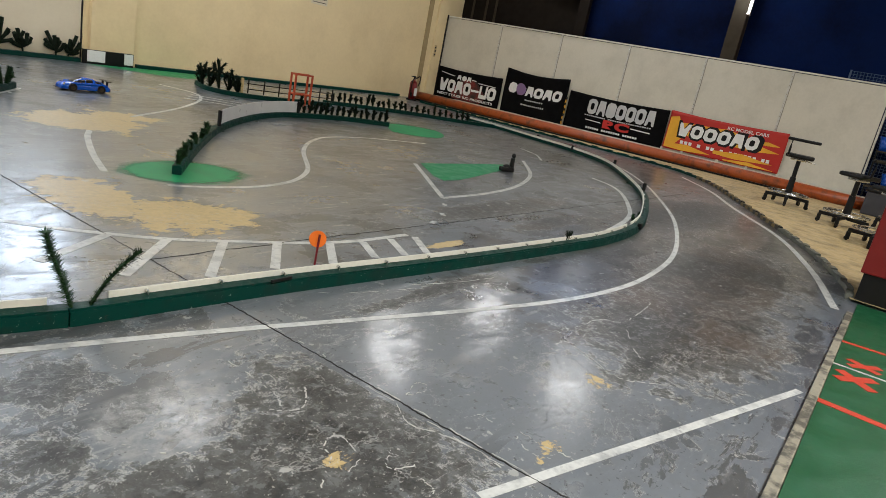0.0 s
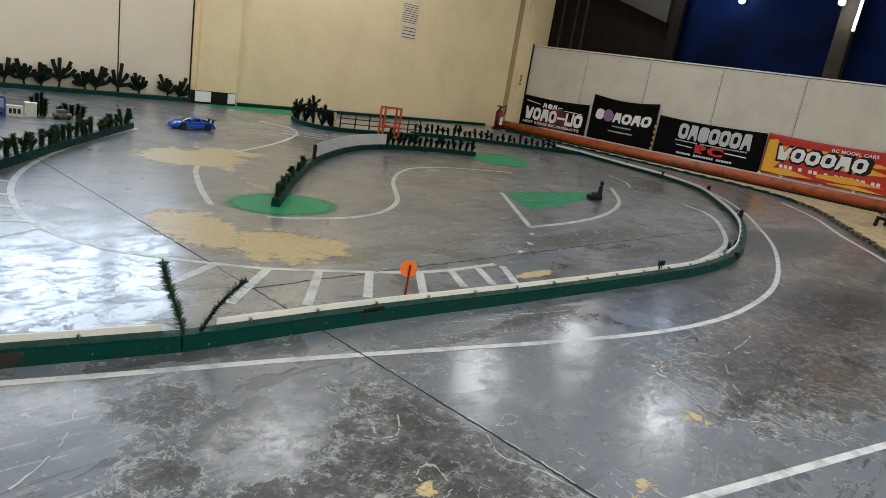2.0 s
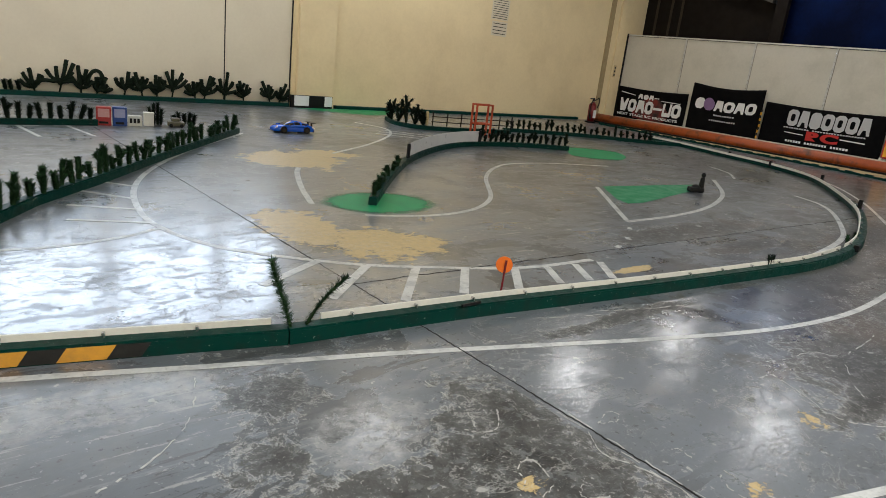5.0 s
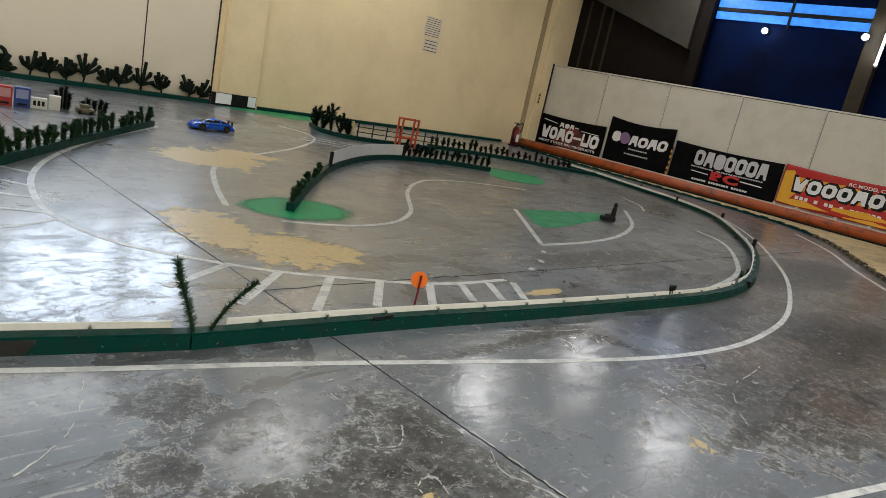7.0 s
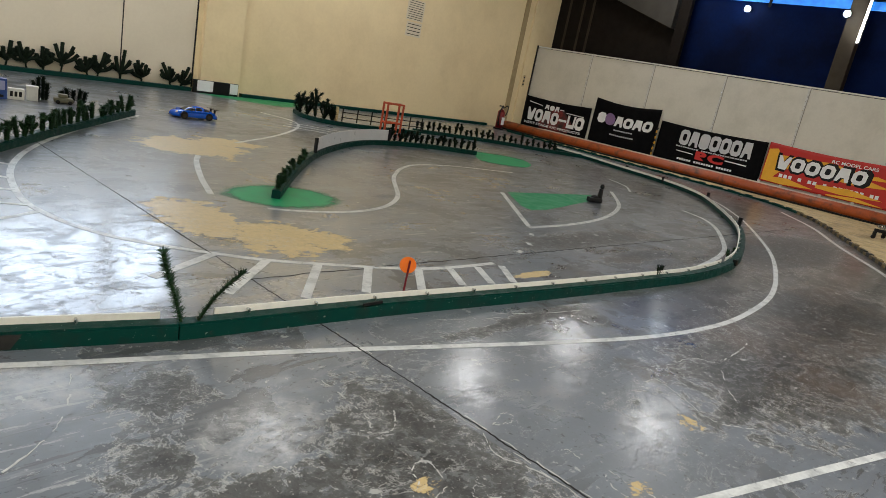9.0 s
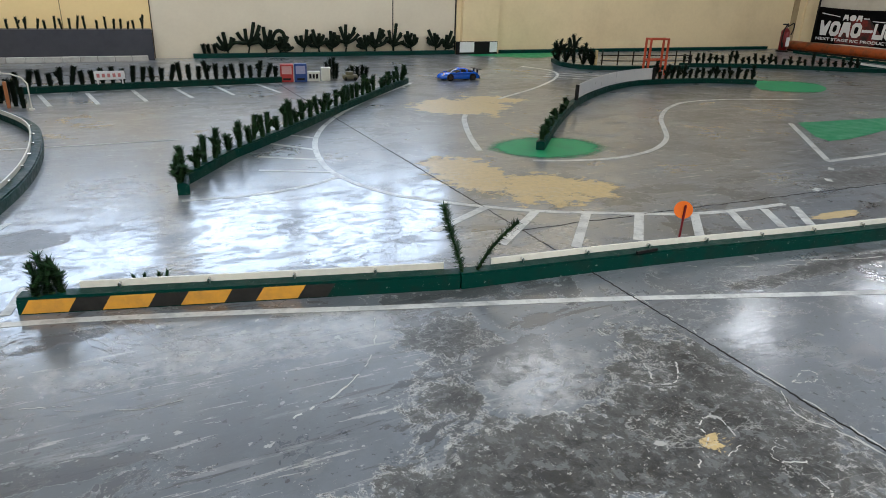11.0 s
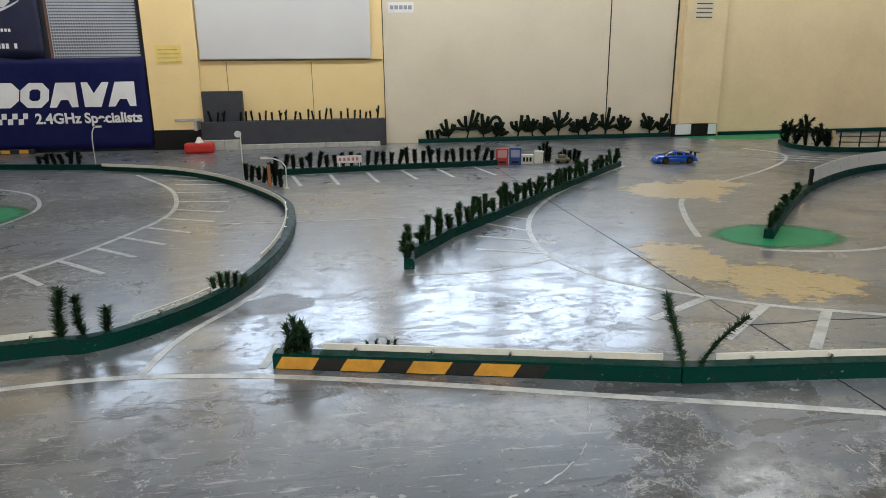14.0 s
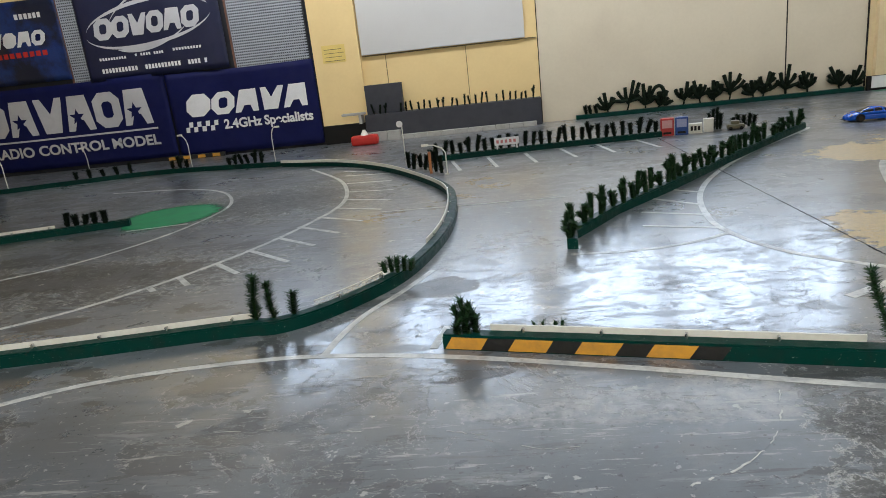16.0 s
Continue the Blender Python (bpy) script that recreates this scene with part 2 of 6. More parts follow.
    # an older brownish coat on the east side of the track
    elder = m.ramp(m.mth("ADD", union(spot(5.6, 1.1, 3.0, 1.0, 0.3, 1.2, 0.5), spot(9.0, 3.5, 1.6, 2.2, 0.3, 1.2, 0.5)), m.mth("MULTIPLY", m.mth("SUBTRACT", flake, 0.5), 1.6)), 0.35, 0.6)
    grey = m.mix(m.mth("MULTIPLY", elder, 0.9), grey, m.mix(m.ramp(m.noise(2.8, 9, 0.66, stretched(1.0, 1.9, 0.5), 0.3), 0.47, 0.51), (0.027, 0.022, 0.018), (0.085, 0.078, 0.07)))
    # scuffs
    scuff = m.mth("MULTIPLY", m.ramp(streak, 0.58, 0.64), m.ramp(big, 0.42, 0.56))
    grey = m.mix(m.mth("MULTIPLY", scuff, 0.45), grey, (0.36, 0.36, 0.35))
    grey = m.mix(m.ramp(fine, 0.5, 0.75, 0, 0.22), grey, (0.08, 0.08, 0.078))
    slide = union(hill(-0.3, 1.5, 1.6, 0.8), hill(3.0, 2.6, 1.8, 0.7), hill(-2.0, 4.5, 2.0, 2.0))
    scratch = m.noise(1.2, 8, 0.72, stretched(2.0, 24, 0.12), 0.2)
    grey = m.mix(m.mth("MULTIPLY", m.ramp(slide, 0.0, 0.4), m.ramp(scratch, 0.6, 0.62, 0, 0.7)), grey, (0.36, 0.36, 0.34))
    grey = m.mix(m.mth("MULTIPLY", m.ramp(slide, 0.0, 0.4), m.ramp(scratch, 0.41, 0.39, 0, 0.7)), grey, (0.05, 0.05, 0.05))
    # pale spots; the first mixes a worn disc with a painted lamp reflection
    cloud = union(spot(0.95, 1.3, 0.2, 0.17, 0.3), spot(0.3, 1.75, 0.5, 0.12, 0.6), spot(-0.2, 3.2, 0.8, 0.5, 0.6))
    grey = m.mix(m.mth("MULTIPLY", cloud, m.ramp(m.noise(19, 9, 0.75, co), 0.42, 0.6, 0.1, 0.75)), grey, (0.32, 0.32, 0.315))
    grey = m.mix(m.ramp(m.noise(46, 4, 0.6, co), 0.63, 0.66, 0, 0.75), grey, (0.035, 0.035, 0.035))
    grey = m.mix(m.ramp(m.noise(37, 4, 0.6, co), 0.645, 0.67, 0, 0.6), grey, (0.4, 0.4, 0.38))
    # paint worn down to dark concrete: speckled, with a crusty pale border
    slab_west = union(hill(1.2, 0.88, 0.55, 0.5), hill(1.38, 1.15, 0.2, 0.35), hill(0.75, 0.95, 0.5, 0.3), hill(0.8, 1.57, 0.2, 0.14), hill(0.68, 1.28, 0.16, 0.12), hill(0.3, 0.9, 0.5, 0.2))
    slab_west = m.mth("SUBTRACT", slab_west, m.ramp(X, 1.49, 1.51, 0, 3))
    slab_east = union(hill(3.25, 0.6, 1.0, 0.5), hill(3.2, 0.62, 0.7, 0.4), hill(2.55, 0.58, 0.35, 0.08), hill(4.5, 0.75, 1.4, 0.5), hill(2.35, 1.5, 0.7, 0.06), hill(4.4, 1.95, 0.6, 0.12), hill(4.4, 2.35, 1.2, 0.2), hill(6.5, 1.6, 1.8, 0.5), hill(-2.6, 3.5, 1.6, 0.5), hill(-2.0, 5.4, 1.3, 0.9))
    crumb = m.noise(7.5, 15, 0.8, co, 0.4)
    depth = m.mth("ADD", m.mth("MULTIPLY", union(slab_west, slab_east), m.ramp(X, 2.2, 2.8, 0.55, 0.9)), m.mth("MULTIPLY", m.mth("SUBTRACT", crumb, 0.5), 2.1))
    depth = m.mth("SUBTRACT", depth, m.mth("MULTIPLY", spot(0.95, 1.3, 0.2, 0.17, 0.1), 0.5))
    bare = m.ramp(depth, 0.165, 0.175)
    crust = m.mth("MULTIPLY", m.ramp(m.mth("ABSOLUTE", m.mth("SUBTRACT", depth, 0.15)), 0.05, 0.0), m.ramp(m.noise(34, 6, 0.7, co), 0.48, 0.5))
    fleck = m.noise(22, 9, 0.75, co, 0.3)
    dirt = m.mix(m.ramp(depth, 0.2, 0.55), (0.085, 0.085, 0.08), (0.028, 0.027, 0.024))
    dirt = m.mix(m.ramp(fleck, 0.54, 0.56, 0, 0.8), dirt, (0.13, 0.133, 0.132))
    dirt = m.mix(m.ramp(fleck, 0.42, 0.4, 0, 0.7), dirt, (0.016, 0.015, 0.014))
    dirt = m.mix(m.ramp(m.noise(60, 8, 0.7, co), 0.6, 0.62, 0, 0.8), dirt, (0.34, 0.335, 0.31))
    dirt = m.mix(m.mth("MULTIPLY", m.ramp(X, 2.6, 3.2, 0, 0.5), m.ramp(mid, 0.45, 0.6)), dirt, (0.1, 0.066, 0.046))
    grey = m.mix(m.mth("MULTIPLY", bare, 0.95), grey, dirt)
    grey = m.mix(m.mth("MULTIPLY", crust, 0.9), grey, (0.5, 0.5, 0.47))
    # bare patches of yellow filler
    yel = union(*[spot(*q, 0.3, 1.35, 0.55) for q in ((2.0, 2.82, 0.32, 0.3), (1.72, 3.15, 0.22, 0.44), (2.2, 2.72, 0.18, 0.22), (2.7, 5.15, 0.44, 0.42), (3.15, 5.4, 0.32, 0.22), (3.05, 1.93, 0.17, 0.035))])
    yel = m.ramp(m.mth("ADD", yel, m.mth("MULTIPLY", m.mth("SUBTRACT", m.noise(8, 14, 0.8, stretched(1.0, 1.6, 0.3)), 0.5), 2.9)), 0.46, 0.54)
    drip = union(*[m.mth("SUBTRACT", 1.0, m.mth("MULTIPLY", 1 / q, m.mth("SQRT", m.mth("ADD", m.mth("POWER", m.mth("SUBTRACT", X, a), 2.0), m.mth("POWER", m.mth("SUBTRACT", Y, b), 2.0))))) for a, b, q in ((1.175, 0.885, 0.06), (1.69, 0.56, 0.055), (1.61, 0.54, 0.03), (2.24, 0.65, 0.08))])
    yel = m.mth("MAXIMUM", yel, m.ramp(m.mth("ADD", drip, m.mth("MULTIPLY", m.mth("SUBTRACT", m.noise(24, 8, 0.7, co), 0.5), 3.5)), 0.55, 0.65))
    grey = m.mix(m.mth("MULTIPLY", yel, 0.92), grey, m.mix(m.ramp(fine, 0.4, 0.7), (0.58, 0.43, 0.19), (0.42, 0.31, 0.14)))
    # dark old patches
    old = m.mth("MULTIPLY", union(spot(-0.38, 2.91, 0.16, 0.12, 0.6), spot(-0.32, 1.99, 0.09, 0.05, 0.6), spot(-0.16, 2.0, 0.09, 0.04, 0.6), spot(-2.6, 3.5, 0.5, 0.12, 0.6)), m.ramp(flake, 0.47, 0.48))
    grey = m.mix(m.mth("MULTIPLY", old, 0.7), grey, (0.09, 0.09, 0.095))
    # pale rims of flaking paint, and chips
    rims = m.mth("MULTIPLY", rim(mid, 0.545, 0.005), m.ramp(flake, 0.48, 0.52))
    rims = m.mth("MAXIMUM", rims, m.mth("MULTIPLY", rim(slab, 0.56, 0.004), m.ramp(flake, 0.5, 0.47)))
    chip = m.ramp(m.noise(11, 5, 0.6, co), 0.665, 0.68)
    rims = m.mth("MAXIMUM", rims, chip)
    lost = m.noise(4.2, 12, 0.72, stretched(1.0, 2.0, 0.5), 0.3)
    rims = m.mth("MAXIMUM", rims, m.mth("MULTIPLY", rim(lost, 0.53, 0.004), m.ramp(mid, 0.48, 0.54, 0, 0.8)))
    grey = m.mix(m.mth("MULTIPLY", rims, 0.65), grey, (0.47, 0.47, 0.44))
    m.put(m.p.inputs["Specular IOR Level"], 0.55)
    m.colour(grey)
    off = union(bare, yel, old)
    # worn sealer: glossy where it lasts, dull in scuffs, chips and bare concrete
    dull = m.mth("MAXIMUM", m.mth("MAXIMUM", off, scuff), m.ramp(lost, 0.53, 0.55, 0, 0.75))
    dull = m.mth("MAXIMUM", dull, m.ramp(m.noise(16, 10, 0.75, co), 0.55, 0.58, 0, 0.8))
    m.put(m.p.inputs["Coat Weight"], m.ramp(dull, 0, 1, 0.75, 0.05))
    m.put(m.p.inputs["Coat IOR"], 1.55)
    m.put(m.p.inputs["Coat Roughness"], m.mth("ADD", m.ramp(fine, 0.4, 0.75, 0.045, 0.1), m.ramp(spot(2.4, 1.0, 1.6, 0.9, 0.2, 1.2, 0.6), 0, 1, 0.09, 0)))
    r = m.ramp(mid, 0.35, 0.65, 0.26, 0.33)
    m.rough(m.mth("ADD", r, m.mth("MULTIPLY", dull, 0.12), True))
    # brush strokes, pits and the steps between coats
    stroke = m.noise(24, 5, 0.65, stretched(1.0, 3.2, 0.6), 0.6)
    h = m.mth("ADD", m.mth("MULTIPLY", m.noise(2.2, 3, 0.5, co, 0.5), 0.05), m.mth("MULTIPLY", stroke, m.ramp(spot(2.4, 1.1, 1.5, 0.8, 0.2, 1.2, 0.6), 0, 1, 0.04, 0.085)))
    h = m.mth("ADD", h, m.mth("MULTIPLY", m.noise(45, 3, 0.6, co), 0.014))
    h = m.mth("ADD", h, m.mth("MULTIPLY", streak, 0.02))
    h = m.mth("ADD", h, m.mth("MULTIPLY", m.mth("ADD", m.ramp(mid, 0.545, 0.55), m.ramp(slab, 0.56, 0.565)), -0.1))
    h = m.mth("SUBTRACT", h, m.mth("MULTIPLY", off, 0.2))
    m.bump(h, 0.5, 0.013)
    m.put(m.p.inputs["Coat Normal"], m.p.inputs["Normal"].links[0].from_socket)
    return m.m


FLOOR = floor_material()

# ---- mesh helpers ----
def thing(name, label, category, group="", at=(0, 0, 0), rz=0.0):
    ob = new(name)
    ob.empty_display_size = 0.1
    ob.matrix_world = pose(*at, 0, 0, rz)
    return tagged(ob, label, category, group)


def mesh_of(name, bm, material):
    me = bpy.data.meshes.new(name)
    bmesh.ops.recalc_face_normals(bm, faces=bm.faces)
    bm.to_mesh(me)
    bm.free()
    me.materials.append(material)
    return me


def part(name, bm, material, parent=None, label="", smooth=False):
    """Links a bmesh as one mesh object, under a thing or part if one is given."""
    me = bm if isinstance(bm, bpy.types.Mesh) else mesh_of(name, bm, material)
    if smooth:
        for p in me.polygons:
            p.use_smooth = True
    ob = new(name, me)
    if parent:
        ob.parent = parent
    if label:
        ob["label"] = label
    return ob


def structure(name, bm, material, label="", smooth=False):
    return tagged(part(name, bm, material, None, label, smooth), kind="structure")


def box(bm, x0, x1, y0, y1, z0, z1, bevel=0.0, m=None):
    """A box with softened edges, added to bm."""
    made = bmesh.ops.create_cube(bm, size=1, matrix=Matrix.Translation(((x0 + x1) / 2, (y0 + y1) / 2, (z0 + z1) / 2)) @ Matrix.Diagonal((x1 - x0, y1 - y0, z1 - z0, 1)))
    vs = made["verts"]
    if bevel:
        es = list({e for v in vs for e in v.link_edges})
        out = bmesh.ops.bevel(bm, geom=es, offset=bevel, segments=2, affect="EDGES", profile=0.6)
        vs = list({v for f in out["faces"] for v in f.verts} | {v for v in vs if v.is_valid})
    if m is not None:
        bmesh.ops.transform(bm, matrix=m, verts=[v for v in vs if v.is_valid])
    return bm


def boxes(*rows, bevel=0.0):
    bm = bmesh.new()
    for r in rows:
        box(bm, *r, bevel=bevel)
    return bm


def spline(pts, per=8):
    """Catmull-Rom through a few plan points."""
    p = [Vector(q) for q in pts]
    p = [2 * p[0] - p[1]] + p + [2 * p[-1] - p[-2]]
    out = []
    for i in range(1, len(p) - 2):
        a, b, c, d = p[i - 1:i + 3]
        for k in range(per):
            t = k / per
            out.append(0.5 * (2 * b + (c - a) * t + (2 * a - 5 * b + 4 * c - d) * t * t + (3 * b - a - 3 * c + d) * t ** 3))
    return out + [p[-2]]


def straight(pts):
    return [Vector(q) for q in pts]


def sweep(bm, path, offs, z0, z1):
    """A rectangular section, from offs[0] to offs[1] across the way and z0 to z1, along a plan path."""
    rings = []
    for i, p in enumerate(path):
        a, b = path[max(i - 1, 0)], path[min(i + 1, len(path) - 1)]
        d = (b - a).normalized()
        n = Vector((-d.y, d.x))
        q0, q1 = p + n * offs[0], p + n * offs[1]
        rings.append([bm.verts.new((*q.xy, z)) for q, z in ((q0, z0), (q1, z0), (q1, z1), (q0, z1))])
    for r, s in zip(rings, rings[1:]):
        for k in range(4):
            bm.faces.new((r[k], r[(k + 1) % 4], s[(k + 1) % 4], s[k]))
    bm.faces.new(rings[0])
    bm.faces.new(rings[-1][::-1])
    return bm


def along(path, step, start=0.0, stop=1e9):
    """Points at even steps along a path, with the way's angle in degrees."""
    out, s, nxt = [], 0.0, start
    for a, b in zip(path, path[1:]):
        d = (b - a).length
        while nxt <= s + d and nxt <= stop:
            p = a.lerp(b, (nxt - s) / d)
            out.append((p.x, p.y, math.degrees(math.atan2(b.y - a.y, b.x - a.x))))
            nxt += step
        s += d
    return out


def cyl(bm, r, z0, z1, seg=12, r2=None, m=None):
    mm = Matrix.Translation((0, 0, (z0 + z1) / 2))
    bmesh.ops.create_cone(bm, cap_ends=True, segments=seg, radius1=r, radius2=r if r2 is None else r2, depth=z1 - z0, matrix=(m or Matrix()) @ mm)
    return bm


def tube(bm, pts, r, seg=8):
    """A round bar along 3D points."""
    pts = [Vector(p) for p in pts]
    rings = []
    for i, p in enumerate(pts):
        d = (pts[min(i + 1, len(pts) - 1)] - pts[max(i - 1, 0)]).normalized()
        q = d.to_track_quat("Z", "Y")
        rings.append([bm.verts.new(p + q @ Vector((r * math.cos(a), r * math.sin(a), 0))) for a in [2 * math.pi * k / seg for k in range(seg)]])
    for a, b in zip(rings, rings[1:]):
        for k in range(seg):
            bm.faces.new((a[k], a[(k + 1) % seg], b[(k + 1) % seg], b[k]))
    bm.faces.new(rings[0][::-1])
    bm.faces.new(rings[-1])
    return bm


# ---- structure ----
structure("floor", boxes((-9, 17, -4, YB + 0.3, -0.15, 0.0)), FLOOR, "worn glossy grey painted concrete floor")
structure("ceiling", boxes((-9, 17, -4, YB + 0.3, ZC, ZC + 0.15)), CEILING)
structure("wall_south", boxes((-9, 17, -4.2, -4, -0.1, ZC)), CREAM)
structure("wall_west", boxes((-9.2, -9, -4.2, YB + 0.3, -0.1, ZC)), CREAM)
structure("wall_far_east", boxes((17, 17.2, -4.2, YB + 0.3, -0.1, ZC)), DARK_BROWN)

# back wall: a lower run, a band above, piers between the window openings
structure("wall_north", boxes((0.55, 17, YB, YB + 0.25, -0.05, 1.95)), CREAM_PALE, "pale cream painted back wall")
structure("wall_north_side", boxes((4.75, 17, YB, YB + 0.25, 1.95, ZC)), CREAM_PALE, "pale cream painted back wall")
structure("wall_north_top", boxes((-9, 4.75, YB, YB + 0.25, WIN_TOP, ZC)), CREAM_PALE)
structure("wall_north_yellow", boxes((-9, 0.55, YB, YB + 0.25, -0.05, 2.2)), YELLOW_WALL, "yellow painted back wall")
structure("window_apron", boxes((-4.05, -2.6, YB, YB + 0.25, 2.2, 2.75)), YELLOW_WALL)
for a, b in ((-9, -4.05), (-2.6, -2.55), (-1.15, -1.1), (0.3, 0.55)):
    structure("window_pier", boxes((a, b, YB, YB + 0.25, 2.2, WIN_TOP)), YELLOW_WALL)
for a, b in ((0.551, 0.7), (2.15, 2.27), (3.72, 3.79)):
    structure("window_pier", boxes((a, b, YB, YB + 0.25, 1.95, WIN_TOP)), CREAM_PALE)

# pilaster, seams and green skirting on the back wall
structure("pilaster", boxes((4.845, 5.465, YB - 0.1, YB - 0.002, 0, ZC - 0.01), bevel=0.004), CREAM, "cream pilaster on the back wall")
structure("pilaster_step", boxes((4.775, 4.844, YB - 0.03, YB - 0.002, 0, ZC - 0.01)), CREAM)
structure("wall_right_face", boxes((5.466, XR - 0.02, YB - 0.02, YB - 0.002, 0.0, ZC - 0.01)), CREAM, "yellowish cream wall face")
structure("wall_seam", boxes((3.753, 3.767, YB - 0.006, YB - 0.001, 0.05, ZC - 0.02)), SEAM)
structure("wall_seam", boxes((4.756, 4.774, YB - 0.012, YB - 0.001, 0.05, ZC - 0.02)), SEAM)
structure("wall_seam", boxes((0.544, 0.554, YB - 0.008, YB - 0.001, 0.0, ZC - 0.02)), OLIVE)
structure("skirting_kerb", boxes((1.0, 4.73, YB - 0.10, YB - 0.008, 0, 0.055), bevel=0.006), GREEN_KERB, "green painted timber kerb along the wall")
structure("skirting_kerb", boxes((5.53, 11.5, YB - 0.10, YB - 0.022, 0, 0.05), bevel=0.006), GREEN_KERB, "green painted timber kerb along the wall")

# panelled partition on the east side
PW = 1.462
for i in range(6):
    y1 = YB - 0.005 - i * PW
    structure("partition_panel", boxes((XR, XR + 0.05, y1 - PW + 0.02, y1 - 0.012, 0, 1.855), bevel=0.004), PANEL_WHITE, "white painted partition panel")
    structure("partition_trim", boxes((XR - 0.012, XR + 0.03, y1 - 0.011, y1 + 0.019, 0, 1.865), bevel=0.003), TRIM_WHITE)
    structure("partition_groove", boxes((XR - 0.004, XR + 0.002, y1 - 0.022, y1 - 0.0112, 0.14, 1.86)), GROOVE)
    for k in range(22):
        structure("rivet", boxes((XR - 0.015, XR - 0.0121, y1 - 0.002, y1 + 0.01, 0.2 + k * 0.075, 0.21 + k * 0.075)), CHROME)
structure("partition_end", boxes((XR - 0.01, XR + 0.06, YB - 0.03 - 6 * PW, YB - 0.0 - 6 * PW, 0, 1.865), bevel=0.003), TRIM_WHITE, "white end post of the partition")
structure("partition_cap", boxes((XR - 0.015, XR + 0.06, YB - 0.03 - 6 * PW, YB - 0.03, 1.866, 1.89), bevel=0.004), WHITE_STRIP)
structure("ledge", boxes((11.62, XR - 0.016, -0.8, 8.7, 0, 0.13), bevel=0.006), PANEL_WHITE, "low white ledge under the banners")
structure("upper_wall_brown", boxes((XR + 0.5, XR + 0.6, 6.35, YB - 0.01, 0, ZC - 0.01)), DARK_BROWN, "dark brown sheet wall above the partition")
structure("upper_wall_blue", boxes((XR + 0.55, XR + 0.6, -3.9, 6.34, 0, ZC - 0.01)), BLUE_TARP, "dark blue sheet hung above the partition")
structure("steel_column", boxes((XR + 0.2, XR + 0.42, 3.15, 3.4, 0, ZC - 0.01), bevel=0.01), OLIVE)
structure("steel_column", boxes((XR + 0.3, XR + 0.42, 6.2, 6.42, 0, ZC - 0.01), bevel=0.01), DARK_BROWN)

# black strip standing in for the low kerb and the shade under the pipe
structure("pipe_shade_strip", boxes((11.40, 11.44, 1.3, 8.8, 0.021, 0.05), bevel=0.004), BLACK, "black strip for the kerb and shade under the pipe")
# orange pipe along the ledge
structure("orange_pipe", tube(bmesh.new(), [(11.55, y, 0.1) for y in (8.85, 6, 3, 1.2, -0.6)], 0.096, 20), ORANGE_PIPE, "long orange plastic pipe lying as a bumper", True)

# raised board floor on the east side, with its kerb
EDGE = spline([(5.0, 0.06), (5.36, 0.1), (6.08, 0.325), (6.66, 0.565), (7.34, 0.885), (8.7, 1.56), (9.9, 2.2), (10.65, 3.0), (10.9, 4.2), (11.1, 6.5), (11.3, 8.6)])
bm = bmesh.new()
vs = [bm.verts.new((p.x, p.y, 0.02)) for p in EDGE] + [bm.verts.new((x, y, 0.02)) for x, y in ((12.8, 8.6), (12.8, -0.9), (4.95, -0.9), (4.95, 0.05))]
bm.faces.new(vs)
structure("board_floor", bm, OSB, "pale plywood floor beside the track")
n = 0
for a, b in zip(along(EDGE, 0.1), along(EDGE, 0.1, 0.1)):
    n += 1
    structure("kerb_block", sweep(bmesh.new(), straight([(a[0], a[1]), (b[0], b[1])]), (-0.022, 0.022), 0, 0.034 + 0.008 * math.sin(n * 2.3)), (DULL_TAN, BLACK_STRIPE)[n % 2] if 7.2 < a[0] < 10.2 else (WORN_KERB if a[0] <= 7.2 else GREEN_KERB))

# green drivers' strip with its cream edge board and red tape
structure("green_strip", boxes((-6, 4.9, -3.9, 0.0, 0.0, 0.012)), GREEN_MAT, "green painted floor strip")
structure("edge_board", boxes((-6, 4.55, 0.002, 0.038, 0.0, 0.024), bevel=0.005), EDGE_BOARD, "worn cream edge board")


# ---- painted lines ----
LAYERS = itertools.count()


def line(name, path, w=0.045, z=0.0012, material=None):
    z += 0.00002 * next(LAYERS)
    return structure(name, sweep(bmesh.new(), path, (-w / 2, w / 2), 0.0005, z), material or WHITE_LINE, "worn white painted line")


line("white_line", spline([(-3.3, 1.1), (-2.5, 1.65), (-1.91, 2.0), (-1.58, 2.14), (-1.16, 2.21), (-0.8, 2.22), (-0.31, 2.14), (0.25, 1.98), (0.71, 1.83), (1.38, 1.62), (2.27, 1.31), (2.9, 1.12), (3.46, 1.03), (3.99, 1.03), (4.6, 1.1), (5.3, 1.28), (6.19, 1.59), (7.19, 2.06), (8.04, 2.52), (9.0, 3.2), (9.75, 4.1), (10.2, 5.4)], 10), 0.032)
line("white_line", straight([(1.34, 0.57), (2.95, 0.07)]), 0.03)
line("white_line", spline([(4.61, 0.1), (5.64, 0.36), (6.83, 0.79), (7.96, 1.43), (9.03, 1.97), (9.9, 2.6)]), 0.05)
line("white_line", spline([(-0.79, 2.22), (-0.76, 2.42), (-0.70, 2.62), (-0.58, 2.86), (-0.46, 3.15)]), 0.03)
line("white_line", spline([(-3.3, 2.3), (-2.51, 2.78), (-2.22, 3.0), (-1.94, 3.34), (-1.66, 3.83), (-1.46, 4.38), (-1.34, 4.95), (-1.4, 5.51), (-1.63, 6.21), (-2.13, 7.07)]), 0.035)
